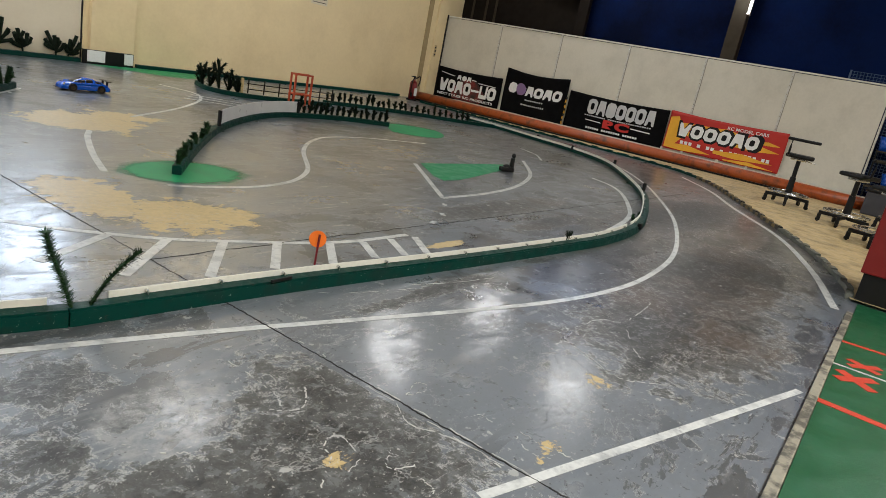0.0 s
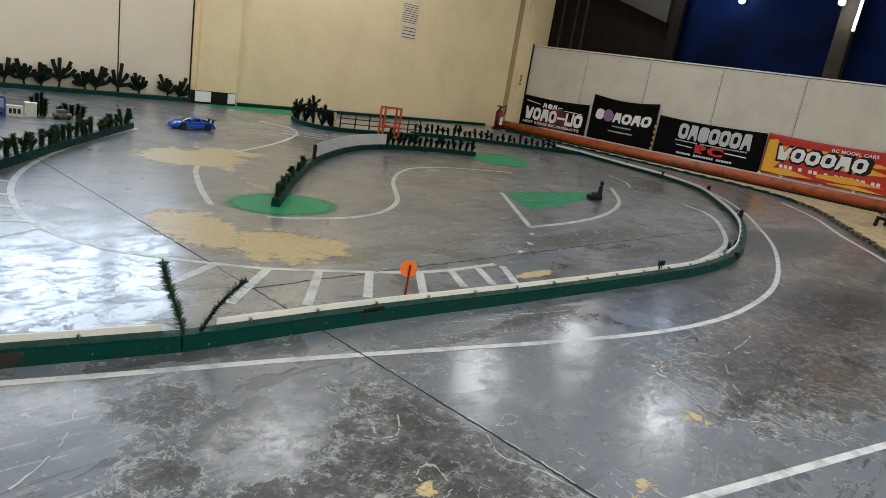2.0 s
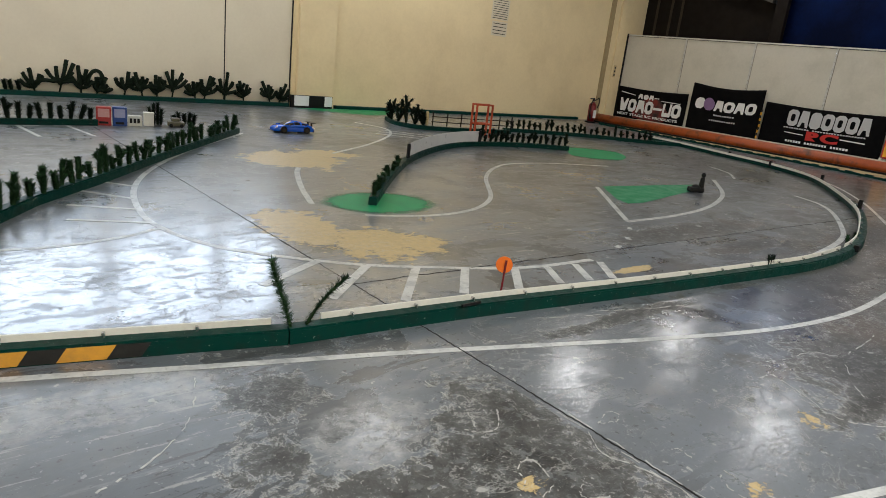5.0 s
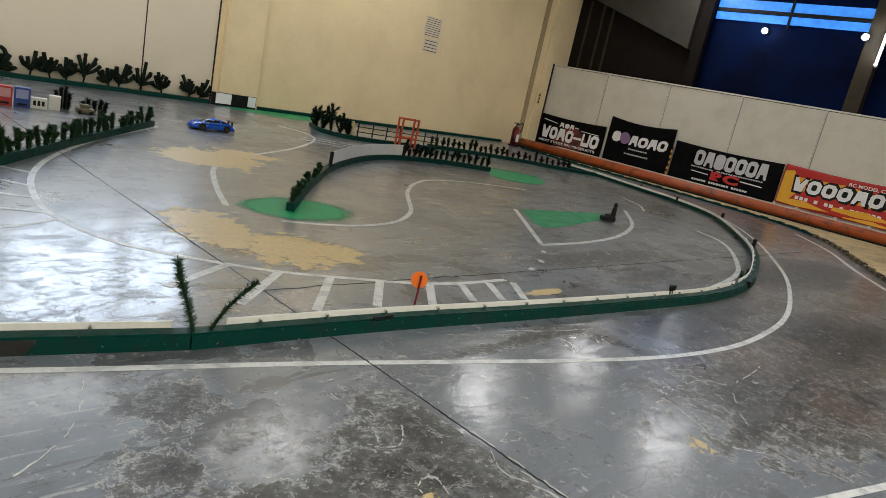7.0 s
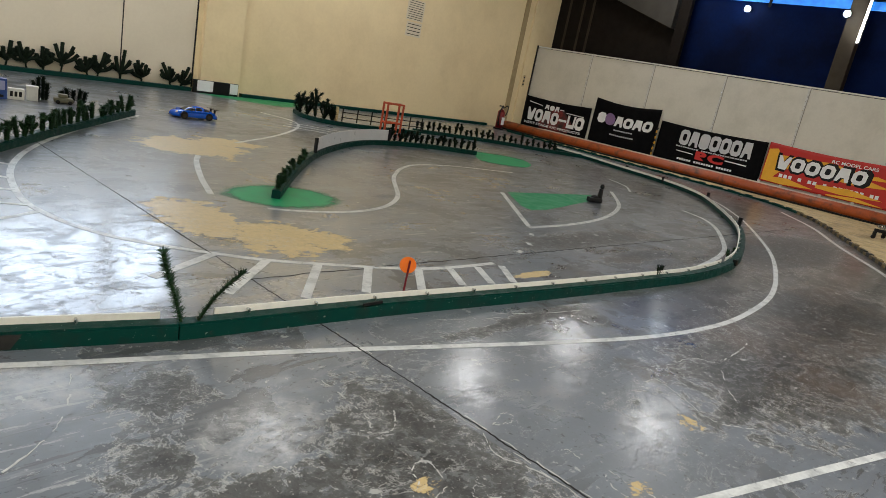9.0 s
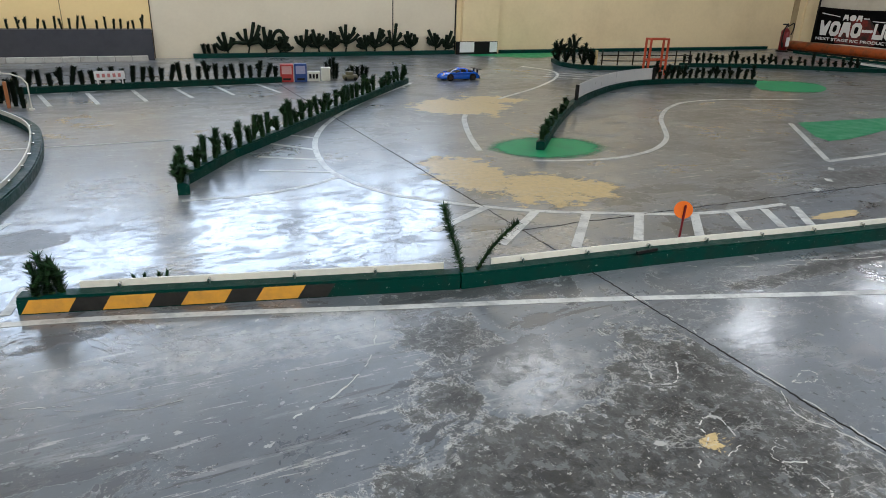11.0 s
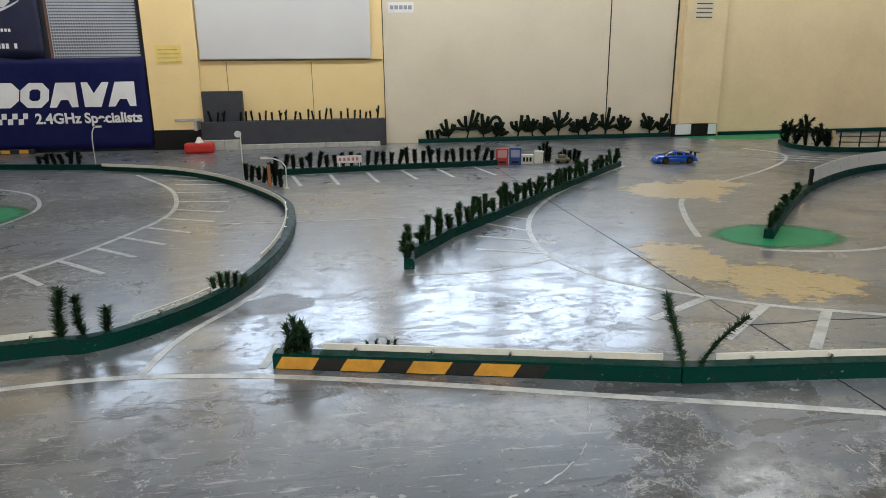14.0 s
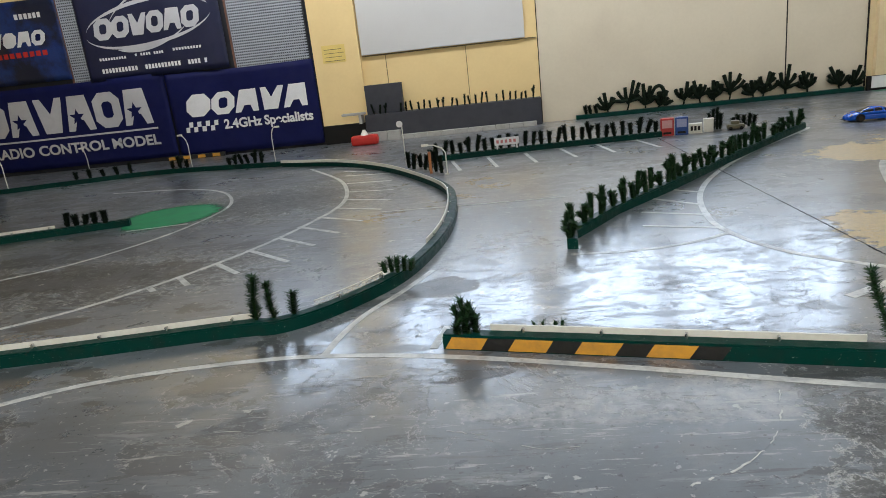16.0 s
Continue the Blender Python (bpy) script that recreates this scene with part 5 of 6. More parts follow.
            dx = max(p.co.x for p in upto.vertices) - max(p.co.x for p in me.vertices)
            bpy.data.meshes.remove(upto)
            bm = bmesh.new()
            bm.from_mesh(me)
            bpy.data.meshes.remove(me)
            for p in bm.verts:
                p.co = (u0 + (p.co.x + dx - lo) / (hi - lo) * (u1 - u0), v + p.co.y, 0)
            part("letter", self.drape(bm, 0.011), material, self.ob)

    def star(self, u, v, r, material):
        self.shape([(u + (r if k % 2 == 0 else r * 0.42) * math.sin(math.pi * k / 5), v + (r if k % 2 == 0 else r * 0.42) * math.cos(math.pi * k / 5)) for k in range(10)], material, 0.006)

    def band(self, cu, cv, ru, rv, a0, a1, thick, material, tilt=0.0, lift=0.003):
        """A crescent swoosh: part of an ellipse that tapers to both ends."""
        n = 18
        up, dn = [], []
        for k in range(n + 1):
            a = math.radians(a0 + (a1 - a0) * k / n)
            t = thick * math.sin(math.pi * k / n)
            up.append((cu + ru * math.cos(a), cv + rv * math.sin(a) + tilt * ru * math.cos(a)))
            dn.append((cu + (ru - t) * math.cos(a), cv + (rv - t) * math.sin(a) + tilt * ru * math.cos(a)))
        self.shape(up + dn[::-1][1:-1], material, lift)


W_ = WHITE_PRINT
b = Banner(EAST, (XR - 0.02, 9.36, 0.12), 1.74, 0.67, BLACK_CLOTH, "black cloth banner with white block shapes and a red glow", 1)
b.shape([(0.5, 0.02), (1.25, 0.02), (1.4, 0.18), (1.1, 0.5), (0.75, 0.5), (0.45, 0.2)], worn("dull_red_print", (0.2, 0.012, 0.008), (0.012, 0.008, 0.008), 0.6, 5, 0.95, lo=0.4, hi=0.6), 0.0015)
b.blocks(0.55, 1.1, 0.46, 0.57, "non-", W_, 0.1)
b.shape([(0.1, 0.57), (0.48, 0.53), (0.48, 0.515), (0.1, 0.55)], W_)
b.shape([(1.15, 0.48), (1.6, 0.455), (1.6, 0.44), (1.15, 0.465)], W_)
b.blocks(0.1, 1.64, 0.15, 0.43, "vono-uo", W_, 0.05, 0.06, hole=BLACK_CLOTH)
b.words("NEXT STAGE R/C PRODUCTS", 0.08, 1.6, 0.06, 0.075, W_, 0.002)
b = Banner(EAST, (XR - 0.03, 7.54, 0.06), 1.5, 0.98, BLACK_CLOTH, "black cloth banner with white shapes and a violet disc", 2, 0.03, 0.06)
b.blocks(0.1, 1.38, 0.5, 0.72, "ionono", W_, 0.12, 0.05, hole=BLACK_CLOTH)
b.shape([(0.42 + 0.12 * math.cos(k * 0.4189), 0.62 + 0.13 * math.sin(k * 0.4189)) for k in range(15)], plain("violet_print", (0.22, 0.13, 0.28), 0.5), 0.006)
b.bars(0.55, 1.0, 0.4, 0.43, 9, SILVER_PRINT)
b.bars(0.38, 1.05, 0.29, 0.32, 14, SILVER_PRINT, 2)
b = Banner(EAST, (XR - 0.02, 6.0, 0.12), 2.09, 0.72, BLACK_CLOTH, "black cloth banner with silver block shapes and red lettering", 3)
b.blocks(0.45, 1.86, 0.36, 0.66, "oniooon", SILVER_PRINT, 0.05, 0.07, hole=BLACK_CLOTH)
b.bars(0.42, 1.82, 0.31, 0.335, 30, SILVER_PRINT, 3)
b.words("RC", 0.85, 1.4, 0.15, 0.21, RED_PRINT, 0.012)
b.shape([(0.45, 0.24), (0.8, 0.23), (0.8, 0.215), (0.45, 0.225)], W_)
b.shape([(1.42, 0.25), (1.82, 0.235), (1.82, 0.215), (1.42, 0.23)], W_)
b.bars(0.5, 1.6, 0.06, 0.1, 22, W_, 4)
b = Banner(EAST, (XR - 0.025, 3.89, 0.16), 2.06, 0.7, worn("red_banner_cloth", (0.45, 0.012, 0.008), (0.38, 0.03, 0.01), 0.55, 3, 0.5), "red and yellow flame banner with outlined white shapes", 4, 0.025)
for k, (u, v0, v1, w) in enumerate(((0.0, 0.05, 0.62, 0.35), (0.0, 0.3, 0.42, 0.6), (0.0, 0.03, 0.14, 0.9), (0.15, 0.44, 0.56, 1.2), (0.9, 0.1, 0.2, 1.05), (1.2, 0.3, 0.42, 0.8), (0.6, 0.5, 0.58, 0.9), (1.1, 0.02, 0.08, 0.9), (1.55, 0.45, 0.5, 0.45))):
    e = min(u + w, 2.03)
    b.shape([(u + 0.02, v0), (u + w * 0.4, v0 - 0.02 if v0 > 0.04 else 0.015), (e, (v0 + v1) / 2 - 0.03), (u + w * 0.5, v1), (u + 0.02, v1 - 0.04)], YELLOW_PRINT, 0.002 + 0.0002 * k)
b.blocks(0.16, 1.68, 0.24, 0.56, "vooono", BLACK, 0.1, -0.03, 0.0045, rise=0.03)
b.blocks(0.2, 1.64, 0.28, 0.52, "vooono", W_, 0.1, 0.1, 0.006, hole=BLACK, rise=0.03)
b.words("RC MODEL CARS", 1.05, 1.75, 0.585, 0.08, W_, 0.001)
b.bars(0.3, 1.68, 0.14, 0.2, 17, W_, 5)
b.bars(1.75, 1.9, 0.14, 0.2, 2, W_, 6)

b = Banner(NORTH, (-7.6, YB - 0.05, 0.06), 2.93, 1.17, NAVY_CLOTH, "navy cloth banner with large silver block shapes and stars", 5, 0.03, 0.01)
b.blocks(0.05, 2.68, 0.5, 1.0, "onvnon", SILVER_PRINT, 0.0, 0.05, hole=NAVY_CLOTH)
for u in (0.67, 1.54, 2.42):
    b.star(u, 0.7, 0.12, NAVY_CLOTH)
b.shape([(0.1, 0.44), (2.7, 0.44), (2.7, 0.415), (0.1, 0.415)], SILVER_PRINT)
b.words("RADIO CONTROL MODEL", 0.1, 2.7, 0.2, 0.2, SILVER_PRINT, 0.006)
b = Banner(NORTH, (-4.64, YB - 0.055, 0.04), 2.12, 1.15, NAVY_CLOTH, "navy cloth banner with white block shapes and lettering", 6, 0.035, 0.01)
b.blocks(0.2, 1.98, 0.54, 0.85, "ionvn", W_, 0.18, 0.04, hole=NAVY_CLOTH)
b.words("2.4GHz Specialists", 0.72, 2.02, 0.34, 0.18, W_, 0.006)
for k in range(8):
    u, v = 0.15 + (k // 2) * 0.12, 0.33 + (0.07 if k % 2 else 0.0)
    u += 0.06 if k % 2 else 0
    b.shape([(u, v), (u + 0.058, v), (u + 0.068, v + 0.072), (u + 0.01, v + 0.072)], W_)
DEEP = worn("deep_blue_banner_cloth", (0.003, 0.006, 0.04), (0.002, 0.004, 0.022), 0.5, 2, 0.6)
b = Banner(NORTH, (-5.72, YB - 0.06, 1.2), 2.03, 1.25, DEEP, "dark blue banner with silver swooshes and round shapes", 7, 0.02, 0.0)
for cu, cv, ru, rv, a0, a1, th, tl in ((1.0, 0.72, 0.9, 0.3, 10, 175, 0.05, 0.1), (1.0, 0.7, 0.92, 0.3, 185, 350, 0.05, 0.1), (1.1, 0.75, 0.7, 0.4, 30, 160, 0.03, 0.2), (1.0, 0.72, 0.66, 0.36, 220, 330, 0.03, 0.2), (1.15, 0.78, 0.5, 0.44, 40, 130, 0.03, 0.25)):
    b.band(cu, cv, ru, rv, a0, a1, th, SILVER_PRINT, tl)
b.blocks(0.2, 1.72, 0.54, 0.82, "oovono", SILVER_PRINT, 0.15, 0.0, 0.006, hole=DEEP, rise=0.05)
b.bars(0.2, 0.6, 0.27, 0.305, 10, W_, 7)
b.bars(0.72, 1.15, 0.285, 0.32, 11, W_, 8)
b.bars(1.28, 1.7, 0.3, 0.335, 10, W_, 9)
b.bars(0.2, 1.75, 0.1, 0.16, 32, W_, 10)
b = Banner(NORTH, (-7.6, YB - 0.06, 1.28), 1.62, 1.1, worn("bright_blue_banner_cloth", (0.004, 0.03, 0.17), (0.003, 0.006, 0.025), 0.5, 1.6, 1.0, lo=0.42, hi=0.55), "blue banner with outlined white shapes and red writing", 8, 0.02, 0.0)
b.blocks(0.3, 1.36, 0.5, 0.7, "vvino", W_, 0.2, 0.05, hole=NAVY_CLOTH)
b.bars(0.2, 1.38, 0.36, 0.43, 12, RED_PRINT, 11)
b.bars(1.0, 1.4, 0.86, 0.93, 6, W_, 12)

# ---- woven grille and shelving frame behind the upper banners ----
RUST = worn("rusty_brown_strip", (0.16, 0.07, 0.045), (0.08, 0.04, 0.03), 0.6, 9, 0.7)
GRILLE = worn("grey_blue_mesh", (0.4, 0.43, 0.48), (0.25, 0.27, 0.31), 0.45, 3, 0.5)
structure("dark_backing", boxes((-8.98, -2.51, YB - 0.028, YB - 0.003, 0.0, 2.18)), BACKING, "dark grey sheet behind the banners")
for x0, x1 in ((-3.6, -2.55), (-5.98, -5.72)):
    ob = thing("mesh_screen", "grey woven metal mesh screen on the wall", "screen", "mesh screens", (0, YB - 0.05, 0))
    part("backing", boxes((x0, x1, 0.0, 0.02, 1.16, 2.7)), BACKING, ob)
    bm = bmesh.new()
    for k in range(int(1.5 / 0.036)):
        box(bm, x0 + 0.01, x1 - 0.01, -0.006, -0.002, 1.17 + k * 0.036, 1.188 + k * 0.036)
    tagged(part("weave", bm, GRILLE, ob), kind="stuff")
    bm = bmesh.new()
    for k in range(int((x1 - x0 - 0.02) / 0.03)):
        box(bm, x0 + 0.01 + k * 0.03, x0 + 0.02 + k * 0.03, -0.011, -0.007, 1.17, 2.68)
    tagged(part("upright_wires", bm, GRILLE, ob), kind="stuff")
    part("edge_strip", boxes((x0 - 0.025, x0, -0.012, 0.02, 1.15, 2.7), bevel=0.003), RUST, ob)

# ---- yellow column, pale board and slate ledge on the north wall ----
structure("yellow_column", boxes((-2.5, -1.86, YB - 0.08, YB - 0.003, 0, ZC - 0.01), bevel=0.004), YELLOW_WALL, "yellow painted wall column")
structure("baseboard", boxes((-2.5, -1.84, YB - 0.09, YB - 0.081, 0, 0.26)), BLACK)
structure("pale_board", boxes((-1.84, 0.38, YB - 0.05, YB - 0.003, 1.15, 2.19), bevel=0.006), BOARD_PALE, "large pale grey board on the yellow wall")
structure("board_trim", boxes((-1.84, 0.53, YB - 0.02, YB - 0.002, 1.13, 1.142)), DULL_TAN)
for x in (-1.52, -0.42):
    structure("wall_seam", boxes((x - 0.004, x + 0.004, YB - 0.005, YB - 0.001, 0.36, 1.12)), DULL_TAN)
ob = thing("striped_bar", "low timber bar with yellow and black stripes under a navy banner", "track barrier", at=(-4.84, YB - 0.11, 0))
part("timber", box(bmesh.new(), 0, 0.86, -0.02, 0.02, 0, 0.06, 0.004), BLACK_STRIPE, ob)
for k in range(4):
    bm = box(bmesh.new(), 0.02 + k * 0.22, 0.13 + k * 0.22, -0.0225, -0.0203, 0.008, 0.052)
    part("stripe", bm, YELLOW_STRIPE, ob, "yellow stripe")
ob = thing("slate_ledge", "long low slate grey painted board by the wall", "board")
part("board", box(bmesh.new(), -1.88, 0.53, YB - 0.22, YB - 0.012, 0.0, 0.36, 0.006), GREY_BOARD, ob)
part("raised_end", box(bmesh.new(), -1.85, -1.34, YB - 0.14, YB - 0.013, 0.361, 0.75, 0.006), GREY_BOARD, ob, "square grey end panel")
for k in range(13):
    structure("concrete_block", box(bmesh.new(), -1.95 + k * 0.185, -1.95 + k * 0.185 + 0.18, YB - 0.32, YB - 0.23, 0, 0.062 if k > 2 else 0.13, 0.006), CONCRETE, "grey concrete block")
for k in range(26):
    x = -1.75 + k * 0.088 + rnd.uniform(-0.025, 0.025)
    if x < 0.5 and rnd.random() < 0.93:
        sprig(x, YB - 0.18, 0.36, rnd, DARK_SPRIGS, 0.95, "blackish green tinsel sprig on the slate ledge", wide=0.55)
ob = thing("grey_perch", "small grey wooden shelf on the column", "shelf", at=(-2.0, YB - 0.25, 0.38))
part("plank", box(bmesh.new(), -0.18, 0.14, -0.05, 0.05, 0, 0.03, 0.004), CONCRETE, ob)
part("bracket", box(bmesh.new(), 0.05, 0.09, -0.04, 0.16, -0.12, -0.001, 0.004), CONCRETE, ob)
ob = thing("red_barrier", "red plastic water barrier with a white cap", "barrier", at=(-1.85, 8.85, 0))
part("body", box(bmesh.new(), -0.18, 0.18, -0.08, 0.08, 0, 0.13, 0.035), worn("bright_red_plastic", (0.5, 0.02, 0.012), (0.36, 0.015, 0.01), 0.4, 8, 0.5), ob)
bm = cyl(bmesh.new(), 0.06, 0.115, 0.2, 16, 0.02)
part("cap", bm, WHITE_STRIP, ob, "white conical cap")
ob = thing("yellow_notice", "yellow paper notice with small dark writing", "notice")
part("sheet", boxes((-2.37, -2.05, YB - 0.085, YB - 0.0815, 1.1, 1.33)), PALE_YELLOW, ob)
for k in range(4):
    part("mark", boxes((-2.34, -2.1 + 0.03 * (k % 2), YB - 0.0875, YB - 0.0855, 1.27 - k * 0.05, 1.277 - k * 0.05)), DULL_TAN, ob, "bar of small writing")
for x0, x1, z0, z1, nb in ((8.68, 9.11, 1.73, 2.09, 9), (8.72, 9.11, 1.45, 1.7, 4), (4.95, 5.25, 1.63, 1.95, 5)):
    face = YB - 0.106 if 4.8 < x0 < 5.5 else (YB - 0.026 if x0 > 5.5 else YB - 0.006)
    ob = thing("paper_notice", "pale paper notice with dark writing on the wall", "notice", "wall notices")
    part("sheet", boxes((x0, x1, face, face + 0.003, z0, z1)), CREAM_PALE, ob)
    for k in range(nb):
        zz = z1 - (k + 0.75) * (z1 - z0) / (nb + 0.3)
        part("mark", boxes((x0 + 0.03, x1 - 0.03, face - 0.003, face - 0.001, zz, zz + (z1 - z0) / (nb + 1) * 0.26)), OLIVE, ob, "bar of small writing")
note = thing("direction_notice", "white paper notice with grey writing on the pale wall", "notice")
part("sheet", boxes((0.63, 0.975, YB - 0.006, YB - 0.003, 1.735, 1.865)), WHITE_PRINT, note)
for k in range(5):
    part("mark", boxes((0.655 + k * 0.061, 0.655 + k * 0.061 + 0.048, YB - 0.009, YB - 0.007, 1.775, 1.825)), plain("faded_grey_print", (0.3, 0.3, 0.31), 0.6) if k == 0 else bpy.data.materials["faded_grey_print"], note, "grey bar of writing")
structure("black_plinth", boxes((4.735, 5.44, YB - 0.14, YB - 0.102, 0, 0.185), bevel=0.003), BLACK, "black plinth on the pilaster's foot")
for x0, x1 in ((4.785, 5.03), (5.3, 5.43)):
    structure("white_plate", boxes((x0, x1, YB - 0.148, YB - 0.142, 0.03, 0.18), bevel=0.002), WHITE_PRINT)
structure("wall_conduit", boxes((12.08, 12.22, YB - 0.045, YB - 0.021, 0.0, ZC - 0.02), bevel=0.004), TAN_TRIM, "brownish tan trim strip in the corner")
structure("corner_strip", boxes((XR - 0.05, XR - 0.021, YB - 0.045, YB - 0.021, 0.0, 1.9)), SEAM)
structure("wall_north_corner", boxes((XR - 0.019, XR + 0.499, YB - 0.02, YB - 0.002, 1.895, ZC - 0.01)), CREAM)
structure("wall_conduit", boxes((12.42, 12.6, YB - 0.06, YB - 0.021, 0.0, ZC - 0.02), bevel=0.004), CREAM)
ob = thing("wall_plate", "narrow plate with dark marks on the corner trim", "plate")
part("plate", boxes((12.47, 12.55, YB - 0.066, YB - 0.061, 0.95, 1.2)), OSB, ob)
for k in range(3):
    part("mark", boxes((12.49, 12.53, YB - 0.07, YB - 0.067, 0.98 + k * 0.075, 1.02 + k * 0.075)), BLACK, ob)

# ---- fire extinguisher ----
fe = thing("fire_extinguisher", "red fire extinguisher with a black hose and white label", "fire extinguisher", at=(11.3, 8.82, 0.0))
part("stand", cyl(bmesh.new(), 0.11, 0, 0.03, 18), BLACK, fe)
bm = cyl(bmesh.new(), 0.075, 0.03, 0.36, 20)
cyl(bm, 0.075, 0.36, 0.42, 20, 0.03)
part("cylinder", bm, RED_PAINT, fe, "", True)
part("valve", cyl(bmesh.new(), 0.024, 0.421, 0.47, 12), CHROME, fe)
part("lever", box(bmesh.new(), -0.1, 0.02, -0.012, 0.012, 0.472, 0.495, 0.004), BLACK, fe)
part("hose", tube(bmesh.new(), spline([(0.02, -0.02, 0.45), (-0.06, -0.06, 0.49), (-0.13, -0.06, 0.36), (-0.12, -0.05, 0.16), (-0.08, -0.04, 0.1)]), 0.013, 8), BLACK, fe)
part("hose", tube(bmesh.new(), spline([(0.03, -0.03, 0.46), (0.1, -0.06, 0.5), (0.13, -0.05, 0.4), (0.1, -0.04, 0.3)]), 0.011, 8), BLACK, fe)
part("nozzle", cyl(bmesh.new(), 0.018, 0.08, 0.17, 12, 0.011, m=pose(-0.085, -0.045, 0)), BLACK, fe)
part("label", boxes((-0.045, 0.045, -0.082, -0.076, 0.1, 0.26), bevel=0.001), WHITE_PRINT, fe, "white label")


# ---- wheeled stools ----
def stool(x, y, rz, h=0.64):
    ob = thing("wheeled_stool", "black stool with chrome foot ring and low bar back", "stool", "stools", (x, y, 0.021), rz)
    for k in range(5):
        a = k * 72 + 20
        bm = box(bmesh.new(), 0.03, 0.27, -0.022, 0.022, 0.085, 0.125, 0.01)
        leg = part("leg", bm, BLACK, ob)
        leg.matrix_basis = pose(0, 0, 0, 0, 0, a)
        bm = box(bmesh.new(), 0.235, 0.275, -0.018, 0.018, 0.012, 0.09, 0.008)
        cyl(bm, 0.022, -0.012, 0.012, 12, m=pose(0.262, 0, 0.022, 90))
        c = part("caster", bm, BLACK, ob)
        c.matrix_basis = pose(0, 0, 0, 0, 0, a)
    for r, z in ((0.24, 0.15), (0.2, 0.16)):
        ring = [(r * math.cos(a), r * math.sin(a), z) for a in [2 * math.pi * k / 28 for k in range(29)]]
        part("foot_ring", tube(bmesh.new(), ring, 0.009, 8), CHROME, ob, "chrome foot ring")
    bm = cyl(bmesh.new(), 0.045, 0.1, 0.36, 18, 0.034)
    cyl(bm, 0.026, 0.355, h - 0.055, 16)
    part("column", bm, BLACK, ob)
    part("seat_plate", box(bmesh.new(), -0.1, 0.1, -0.07, 0.07, h - 0.07, h - 0.045, 0.008), CHROME, ob, "grey steel plate")
    bm = bmesh.new()
    box(bm, -0.165, 0.165, -0.145, 0.145, h - 0.04, h + 0.01, 0.022)
    part("seat", bm, BLACK, ob)
    part("lever", tube(bmesh.new(), [(-0.08, -0.05, h - 0.06), (-0.2, -0.09, h - 0.075)], 0.006, 6), CHROME, ob)
    part("back_post", tube(bmesh.new(), [(0.13, 0.1, h - 0.03), (0.13, 0.2, h + 0.0), (0.13, 0.22, h + 0.09), (0.13, 0.215, h + 0.19)], 0.013, 8), BLACK, ob)
    part("back_rest", box(bmesh.new(), -0.19, 0.19, 0.19, 0.23, h + 0.168, h + 0.205, 0.017), BLACK, ob)
    return ob


stool(9.59, 1.17, 95)
stool(8.77, 0.43, 150, 0.6)
stool(7.78, 0.05, 150, 0.58)
stool(9.6, -0.1, 75, 0.62)

# ---- red cabinet at the end of the green strip ----
cab = thing("red_cabinet", "tall red cabinet on a black plinth", "cabinet", at=(4.95, -0.9, 0.0))
part("plinth", boxes((0.02, 0.7, 0.0, 0.93, 0.013, 0.2), bevel=0.004), BLACK, cab)
part("body", boxes((0.0, 0.72, -0.02, 0.95, 0.201, 1.5), bevel=0.008), RED_PAINT, cab)

# ---- mesh rack with tubs past the partition's end ----
BLUE_WIRE = plain("blue_grey_wire", (0.05, 0.09, 0.17), 0.4)
BLUE_TUB = plain("blue_tub", (0.004, 0.07, 0.4), 0.3)
rack = thing("mesh_rack", "tall blue-grey wire mesh rack behind the stools", "rack", at=(XR + 0.25, 0.3, 0.0))
for y in (-1.1, -0.05, 1.0):
    part("post", cyl(bmesh.new(), 0.014, 0, 2.05, 8, m=pose(0, y, 0)), BLUE_WIRE, rack)
bm = bmesh.new()
for k in range(44):
    box(bm, -0.003, 0.003, -1.1 + k * 0.0488 - 0.003, -1.1 + k * 0.0488 + 0.003, 0.2, 2.04)
for k in range(38):
    box(bm, -0.0095, -0.0035, -1.1, 1.0, 0.2 + k * 0.0495, 0.206 + k * 0.0495)
part("mesh", bm, BLUE_WIRE, rack, "welded wire mesh")
for z in (0.3, 0.86):
    part("shelf", boxes((-0.42, -0.02, -1.0, 0.25, z, z + 0.025), bevel=0.004), OLIVE, rack)
for x, y in ((-0.4, -0.98), (-0.4, 0.23)):
    part("leg", boxes((x - 0.012, x + 0.012, y - 0.012, y + 0.012, 0.0, 0.859)), BLACK, rack)
for k, (y, z) in enumerate(((0.1, 0.886), (-0.3, 0.886), (-0.1, 0.326))):
    tub = thing("blue_tub", "round blue plastic tub with a rim, on the rack", "tub", "tubs", (XR + 0.02, 0.3 + y, z))
    part("body", cyl(bmesh.new(), 0.13, 0, 0.2, 22, 0.155), BLUE_TUB, tub, "", True)
    part("rim", cyl(bmesh.new(), 0.165, 0.201, 0.222, 22), BLUE_TUB, tub)
crate = thing("grey_crate", "dark grey plastic crate on the floor behind the stools", "crate", at=(11.2, 0.1, 0.021))
part("body", box(bmesh.new(), -0.2, 0.2, -0.3, 0.3, 0, 0.32, 0.02), GREY_BOARD, crate)
part("lid", box(bmesh.new(), -0.22, 0.22, -0.32, 0.32, 0.321, 0.36, 0.012), BLACK, crate)

# ---- upper east side: daylight strips, floodlights, tube and soffit ----
glow = Mat("blue_daylight_sheet", (0.05, 0.2, 0.5), 0.4)
band = glow.ramp(glow.noise(9, 4), 0.3, 0.7, 0.5, 1.3)
glow.put(glow.p.inputs["Emission Color"], (0.03, 0.25, 0.9, 1))
glow.put(glow.p.inputs["Emission Strength"], band)
